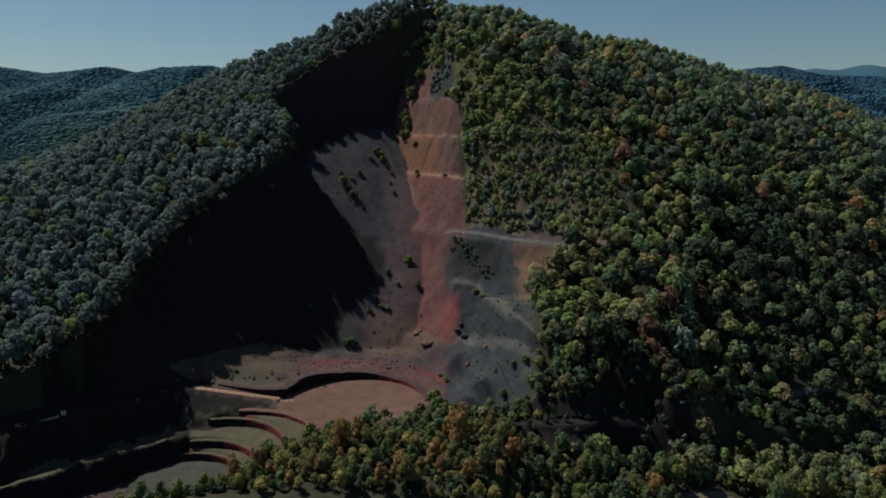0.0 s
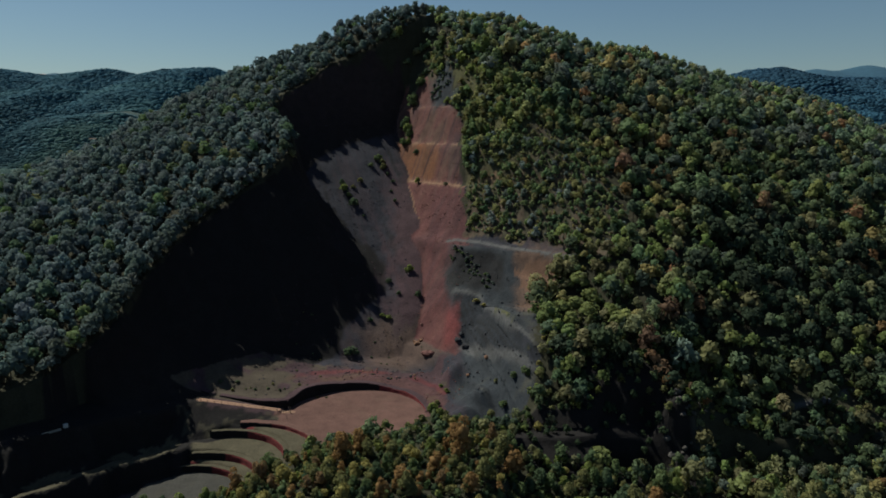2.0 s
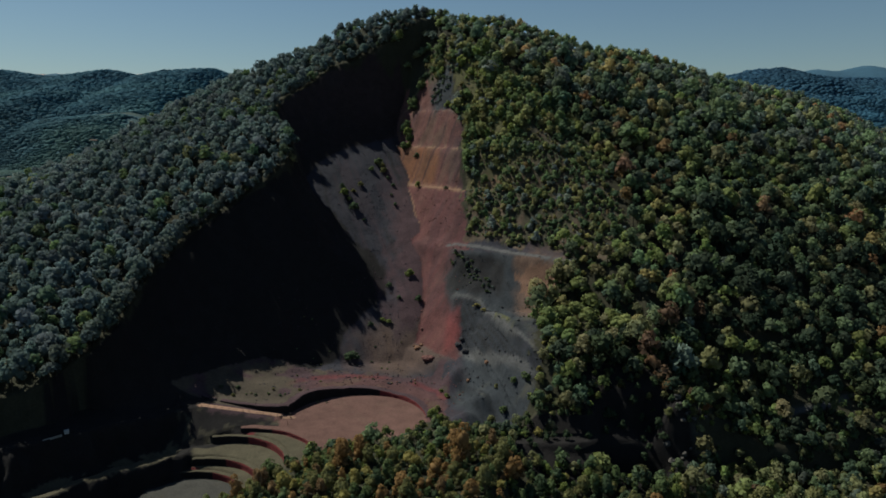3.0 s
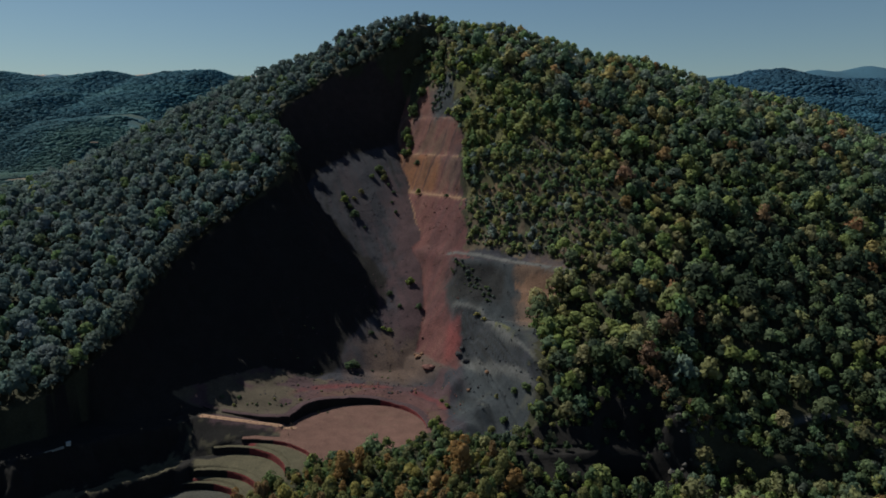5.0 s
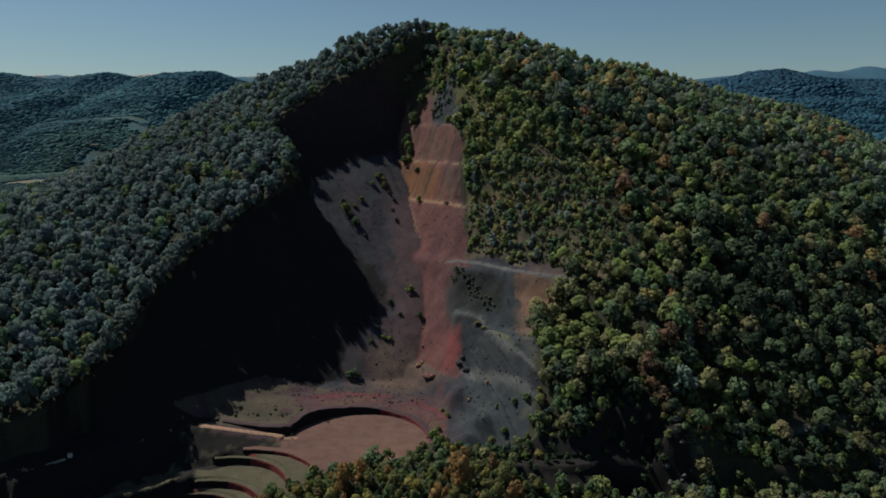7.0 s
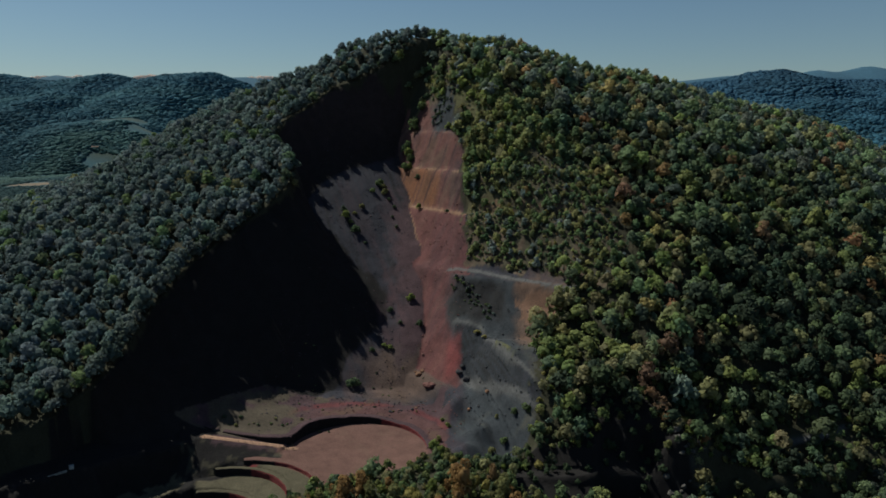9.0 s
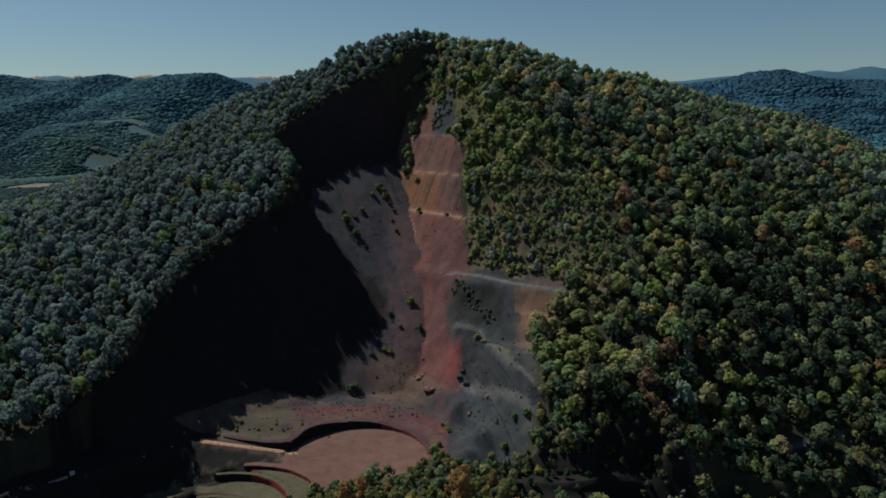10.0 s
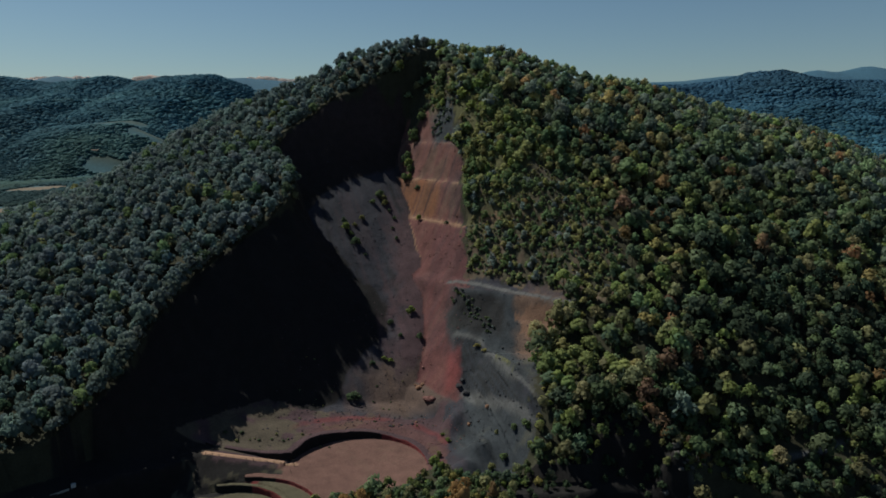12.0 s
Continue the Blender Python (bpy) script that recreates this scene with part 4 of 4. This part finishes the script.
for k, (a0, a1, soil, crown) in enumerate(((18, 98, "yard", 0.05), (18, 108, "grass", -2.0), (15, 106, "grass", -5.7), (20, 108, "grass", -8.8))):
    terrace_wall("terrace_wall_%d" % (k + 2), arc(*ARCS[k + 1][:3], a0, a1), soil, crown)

# ---- the path and its fence ----
PATH_SOIL = plain_material("trodden_ochre", (0.31, 0.185, 0.125), 0.95, 2.0, 0.2)
WOOD = plain_material("weathered_timber", (0.16, 0.11, 0.075), 0.8, 6.0, 0.3)
bm = bmesh.new()
prev = None
for i in range(61):
    u = i / 60
    x, y = -86.5 + 33 * u, 240.3 + 0.9 * u
    hw = (1.15 - 0.2 * u) * min(1, 5.5 * (1.02 - u)) + 0.12 * noise.noise(Vector((x * 0.7, 0, 3)))
    z = max(height(x, y + k) for k in (-1.0, 0, 1.0)) + 0.10
    row = [bm.verts.new((x, y + k * hw, z - (0.5 if abs(k) > 1 else 0))) for k in (-1.25, -1, 0, 1, 1.25)]
    if prev:
        for a in range(4):
            bm.faces.new((prev[a], row[a], row[a + 1], prev[a + 1]))
    prev = row
me = bpy.data.meshes.new("footpath")
bm.to_mesh(me)
bm.free()
me.materials.append(PATH_SOIL)
tagged(new("footpath", me), "pale ochre footpath along the terrace", "path", kind="structure")

fence = thing("post_fence", place(-69, 239.3), "low timber post-and-rail fence beside the footpath", "fence")
base = Vector(fence.matrix_basis.translation)
tops = []
for i in range(14):
    u = i / 13
    x, y = -85.5 + 31.5 * u, 238.8 + 0.9 * u
    z = height(x, y)
    bm = bmesh.new()
    p = Vector((x, y, z)) - base
    limb(bm, p - Vector((0, 0, 0.3)), p + Vector((0, 0, 1.05)), 0.09, 0.08, 7)
    part("post", bm, WOOD, fence)
    tops.append(p + Vector((0, -0.1, 0.8)))
for a, b in zip(tops[:-1], tops[1:]):
    bm = bmesh.new()
    limb(bm, a, b, 0.045, 0.045, 6)
    part("rail", bm, WOOD, fence)

sign = thing("sign_post", place(-54.4, 240.5), "dark timber sign post at the edge of the yard", "sign")
bm = bmesh.new()
limb(bm, (0, 0, -0.2), (0, 0, 2.3), 0.07, 0.06, 7)
part("post", bm, WOOD, sign)
bm = bmesh.new()
box(bm, -0.5, 0.5, -0.12, -0.07, 1.3, 2.2)
bmesh.ops.bevel(bm, geom=list(bm.edges), offset=0.012, segments=1, affect="EDGES")
part("board", bm, plain_material("sign_board", (0.07, 0.055, 0.045), 0.7, 8.0, 0.2), sign, "weathered dark board")
marker = thing("marker_post", place(-54.2, 234.6), "dark timber marker post on the yard's edge", "post")
bm = bmesh.new()
limb(bm, (0, 0, -0.2), (0, 0, 1.5), 0.08, 0.07, 7)
part("shaft", bm, WOOD, marker)
bm = bmesh.new()
limb(bm, (0, 0, 1.5), (0, 0, 1.62), 0.1, 0.03, 7)
part("cap", bm, WOOD, marker)

# ---- cabin by the road ----
WHITE = plain_material("white_paint", (0.34, 0.36, 0.37), 0.6, 2.0, 0.12)
SHEET = plain_material("roof_sheet", (0.34, 0.36, 0.37), 0.5, 2.0, 0.15)
cabin = thing("site_cabin", place(-118.6, 211.2, 0.05, 0.6, 0.42), "small white site cabin beside the quarry road", "cabin")
bm = bmesh.new()
box(bm, -1.6, 1.6, -1.15, 1.15, -0.3, 2.3)
bmesh.ops.bevel(bm, geom=list(bm.edges), offset=0.04, segments=1, affect="EDGES")
part("wall", bm, WHITE, cabin)
bm = bmesh.new()
box(bm, -1.8, 1.8, -1.3, 1.3, 2.3, 2.45)
part("roof", bm, SHEET, cabin, "flat grey metal roof")
bm = bmesh.new()
box(bm, 0.3, 1.1, -1.2, -1.153, 0.0, 2.0)
part("door", bm, SHEET, cabin)
CONCRETE = plain_material("stained_concrete", (0.2, 0.2, 0.19), 0.9, 3.0, 0.3)
barrier = thing("concrete_barrier", place(-121, 207.3, 0.05, 0.85, 0.7), "long low pale concrete barrier by the quarry road", "barrier")
for k in range(4):
    bm = bmesh.new()
    box(bm, -4 + k * 2.02, -4 + k * 2.02 + 1.95, -0.3, 0.3, -0.5, 0.5)
    for v in bm.verts:
        if v.co.z > 0:
            v.co.y *= 0.55
    bmesh.ops.bevel(bm, geom=list(bm.edges), offset=0.04, segments=1, affect="EDGES")
    part("block", bm, CONCRETE, barrier)

# ---- rocks ----
ROCKS = [plain_material("tawny_rock", (0.17, 0.092, 0.058), 0.9, 2.5, 0.35), plain_material("red_rock", (0.13, 0.062, 0.055), 0.95, 2.5, 0.4), plain_material("dark_cinder", (0.04, 0.038, 0.042), 0.95, 2.5, 0.35), plain_material("grey_rock", (0.075, 0.068, 0.062), 0.95, 2.0, 0.4)]


def rock_mesh(rng, material):
    bm = bmesh.new()
    bmesh.ops.create_icosphere(bm, subdivisions=2, radius=1)
    o = Vector(rng.uniform(-50, 50, 3))
    for v in bm.verts:
        v.co *= 1 + 0.45 * noise.noise(v.co * 0.9 + o) + 0.3 * noise.noise(v.co * 2.7 + o)
        v.co.z *= 0.75
    me = bpy.data.meshes.new("boulder")
    bm.to_mesh(me)
    bm.free()
    me.materials.append(material)
    return me


shapes = [[rock_mesh(rng, m) for k in range(2)] for m in ROCKS]
NOTE = ("rust-coloured block of rock lying on the scree", "red-brown cinder boulder on the pit floor", "dark cinder boulder on the slope", "grey weathered rock at the mouth of a hollow")
spots = [(0, -10.8, 294.5, 1.3), (0, -9.2, 296.4, 0.9), (0, -12.2, 297.5, 0.6), (1, -6.4, 284.5, 2.0), (1, -4.6, 283.0, 1.5), (1, -7.8, 286.2, 1.1), (2, 6.5, 282, 1.3), (2, 9.5, 278, 1.5), (2, 8, 284, 1.0), (1, -9, 304, 0.7), (0, 10, 262, 0.8), (0, 17, 262, 0.9)]
spots += [(3, rng.uniform(75, 91), rng.uniform(223, 234), rng.uniform(0.6, 1.6)) for k in range(26)]
spots += [(int(rng.integers(3)), rng.uniform(-36, -6), rng.uniform(268, 280), rng.uniform(0.22, 0.6)) for k in range(34)]
spots += [(1, rng.uniform(-8, 8), rng.uniform(330, 366), rng.uniform(0.25, 0.5)) for k in range(26)]
spots += [(2, rng.uniform(8, 30), rng.uniform(248, 300), rng.uniform(0.25, 0.6)) for k in range(30)]
for k, x, y, r in spots:
    o = new("boulder", shapes[k][int(rng.integers(2))])
    o.matrix_basis = place(x, y, -0.25 * r, rng.uniform(0, 6.28), r, rng.uniform(0.8, 1.2))
    tagged(o, NOTE[k], "boulder", "boulders in the quarry")

# loose stones, too many to count
n = 5200
x, y = rng.uniform(-70, 44, n), rng.uniform(240, 412, n)
keep = inside(x, y, BARE) & (rng.random(n) < 0.35 + 0.65 * (fbm(x, y, 8, 2, 95) > 0.1)) & (np.hypot(x + 31, y - 238) > 27)
x, y = x[keep], y[keep]
z, r = land(x, y), rng.uniform(0.1, 0.42, len(x)) ** 1.3 * 1.5
oct_ = np.array([(1, 0, 0), (0, 1, 0), (-1, 0, 0), (0, -1, 0), (0, 0, 0.9), (0, 0, -0.6)], float)
tri = np.array([(0, 1, 4), (1, 2, 4), (2, 3, 4), (3, 0, 4), (1, 0, 5), (2, 1, 5), (3, 2, 5), (0, 3, 5)])
a = rng.uniform(0, 6.28, len(x))[:, None]
jit = rng.uniform(0.6, 1.35, (len(x), 6))
px, py = oct_[:, 0] * jit, oct_[:, 1] * jit
v = np.stack([x[:, None] + r[:, None] * (px * np.cos(a) - py * np.sin(a)), y[:, None] + r[:, None] * (px * np.sin(a) + py * np.cos(a)), z[:, None] + r[:, None] * (oct_[:, 2] * jit)], -1)
tone = np.array([SOILS["scree"], SOILS["red"], SOILS["grey"], SOILS["mauve"]])[np.where(x > 8, 2, np.where(x > -12, 1, 0 + 3 * (rng.random(len(x)) < 0.4)))] * rng.uniform(0.5, 1.3, (len(x), 1))
me = bpy.data.meshes.new("loose_stones")
fill(me, v.reshape(-1, 3), (tri[None] + (np.arange(len(x)) * 6)[:, None, None]).reshape(-1, 3), np.repeat(tone[:, None, :], 6, 1).reshape(-1, 3), "soil")
me.materials.append(EARTH)
tagged(new("loose_stones", me), "loose cinder stones strewn over the slopes", "stones", kind="stuff")

# ---- farmhouses in the valley ----
PLASTER = plain_material("pale_plaster", (0.24, 0.235, 0.22), 0.9, 0.8, 0.15)
TILES = plain_material("clay_tiles", (0.11, 0.08, 0.065), 0.85, 1.2, 0.3)
DARK = plain_material("dark_opening", (0.02, 0.02, 0.022), 0.4, 1.0, 0.1)
for x, y, turn, w, d, h in ((-619, 1273, 0.3, 11, 6, 3), (-548, 1366, 0.5, 12, 7, 4)):
    farm = thing("farmhouse", place(x, y, 0.4, turn), "pale farmhouse with a clay-tiled gable roof", "house", "farmhouses in the valley")
    bm = bmesh.new()
    box(bm, -w / 2, w / 2, -d / 2, d / 2, -2, h)
    part("wall", bm, PLASTER, farm)
    bm = bmesh.new()
    p = [bm.verts.new(c) for c in ((-w / 2 - 0.6, -d / 2 - 0.6, h + 0.05), (w / 2 + 0.6, -d / 2 - 0.6, h + 0.05), (w / 2 + 0.6, d / 2 + 0.6, h + 0.05), (-w / 2 - 0.6, d / 2 + 0.6, h + 0.05), (-w / 2 - 0.6, 0, h + d * 0.3), (w / 2 + 0.6, 0, h + d * 0.3))]
    for f in ((0, 1, 5, 4), (2, 3, 4, 5), (0, 4, 3), (1, 2, 5), (3, 2, 1, 0)):
        bm.faces.new([p[i] for i in f])
    part("roof", bm, TILES, farm)
    for k in range(4):
        bm = bmesh.new()
        cx = -w / 2 + (k + 0.7) * w / 4.4
        box(bm, cx - 0.6, cx + 0.6, -d / 2 - 0.06, -d / 2 + 0.05, h * 0.45, h * 0.45 + 1.6)
        part("window", bm, DARK, farm)

# ---- low clouds behind the far hills ----
def cloud_material():
    m, t, b = nodes("cloud")
    b.inputs["Base Color"].default_value, b.inputs["Roughness"].default_value = (0.5, 0.45, 0.43, 1), 1.0
    tr, mix = t.nodes.new("ShaderNodeBsdfTranslucent"), t.nodes.new("ShaderNodeMixShader")
    tr.inputs["Color"].default_value = (0.9, 0.82, 0.78, 1)
    t.links.new(span(t, grain(t, 0.02, 4), 0.55, 0.8), mix.inputs[0])
    t.links.new(b.outputs[0], mix.inputs[1])
    t.links.new(tr.outputs[0], mix.inputs[2])
    t.links.new(mix.outputs[0], t.nodes["Material Output"].inputs["Surface"])
    return m


CLOUD = cloud_material()
rng = np.random.default_rng(88)
for x0, x1, z0, lumps in ((-2790, -2300, 449, 15), (-2060, -1880, 450, 6), (-1800, -1480, 447, 10), (-1440, -1010, 440, 13)):
    bm = bmesh.new()
    for k in range(lumps):
        u = (k + rng.uniform(0.2, 0.8)) / lumps
        m = Matrix.LocRotScale((x0 + (x1 - x0) * u, 4880 + rng.uniform(-20, 20), z0 + rng.uniform(-4, 4)), None, (rng.uniform(28, 60), rng.uniform(20, 30), rng.uniform(10, 24) * (1.2 - abs(u - 0.5))))
        bmesh.ops.create_icosphere(bm, subdivisions=3, radius=1, matrix=m)
    for v in bm.verts:
        v.co += Vector((0, 0, 5)) * noise.noise(v.co * 0.05)
    me = bpy.data.meshes.new("cloud_bank")
    bm.to_mesh(me)
    bm.free()
    me.materials.append(CLOUD)
    me.polygons.foreach_set("use_smooth", np.ones(len(me.polygons), bool))
    tagged(new("cloud_bank", me), "low pale pinkish cloud bank over the far hills", "cloud", kind="structure")
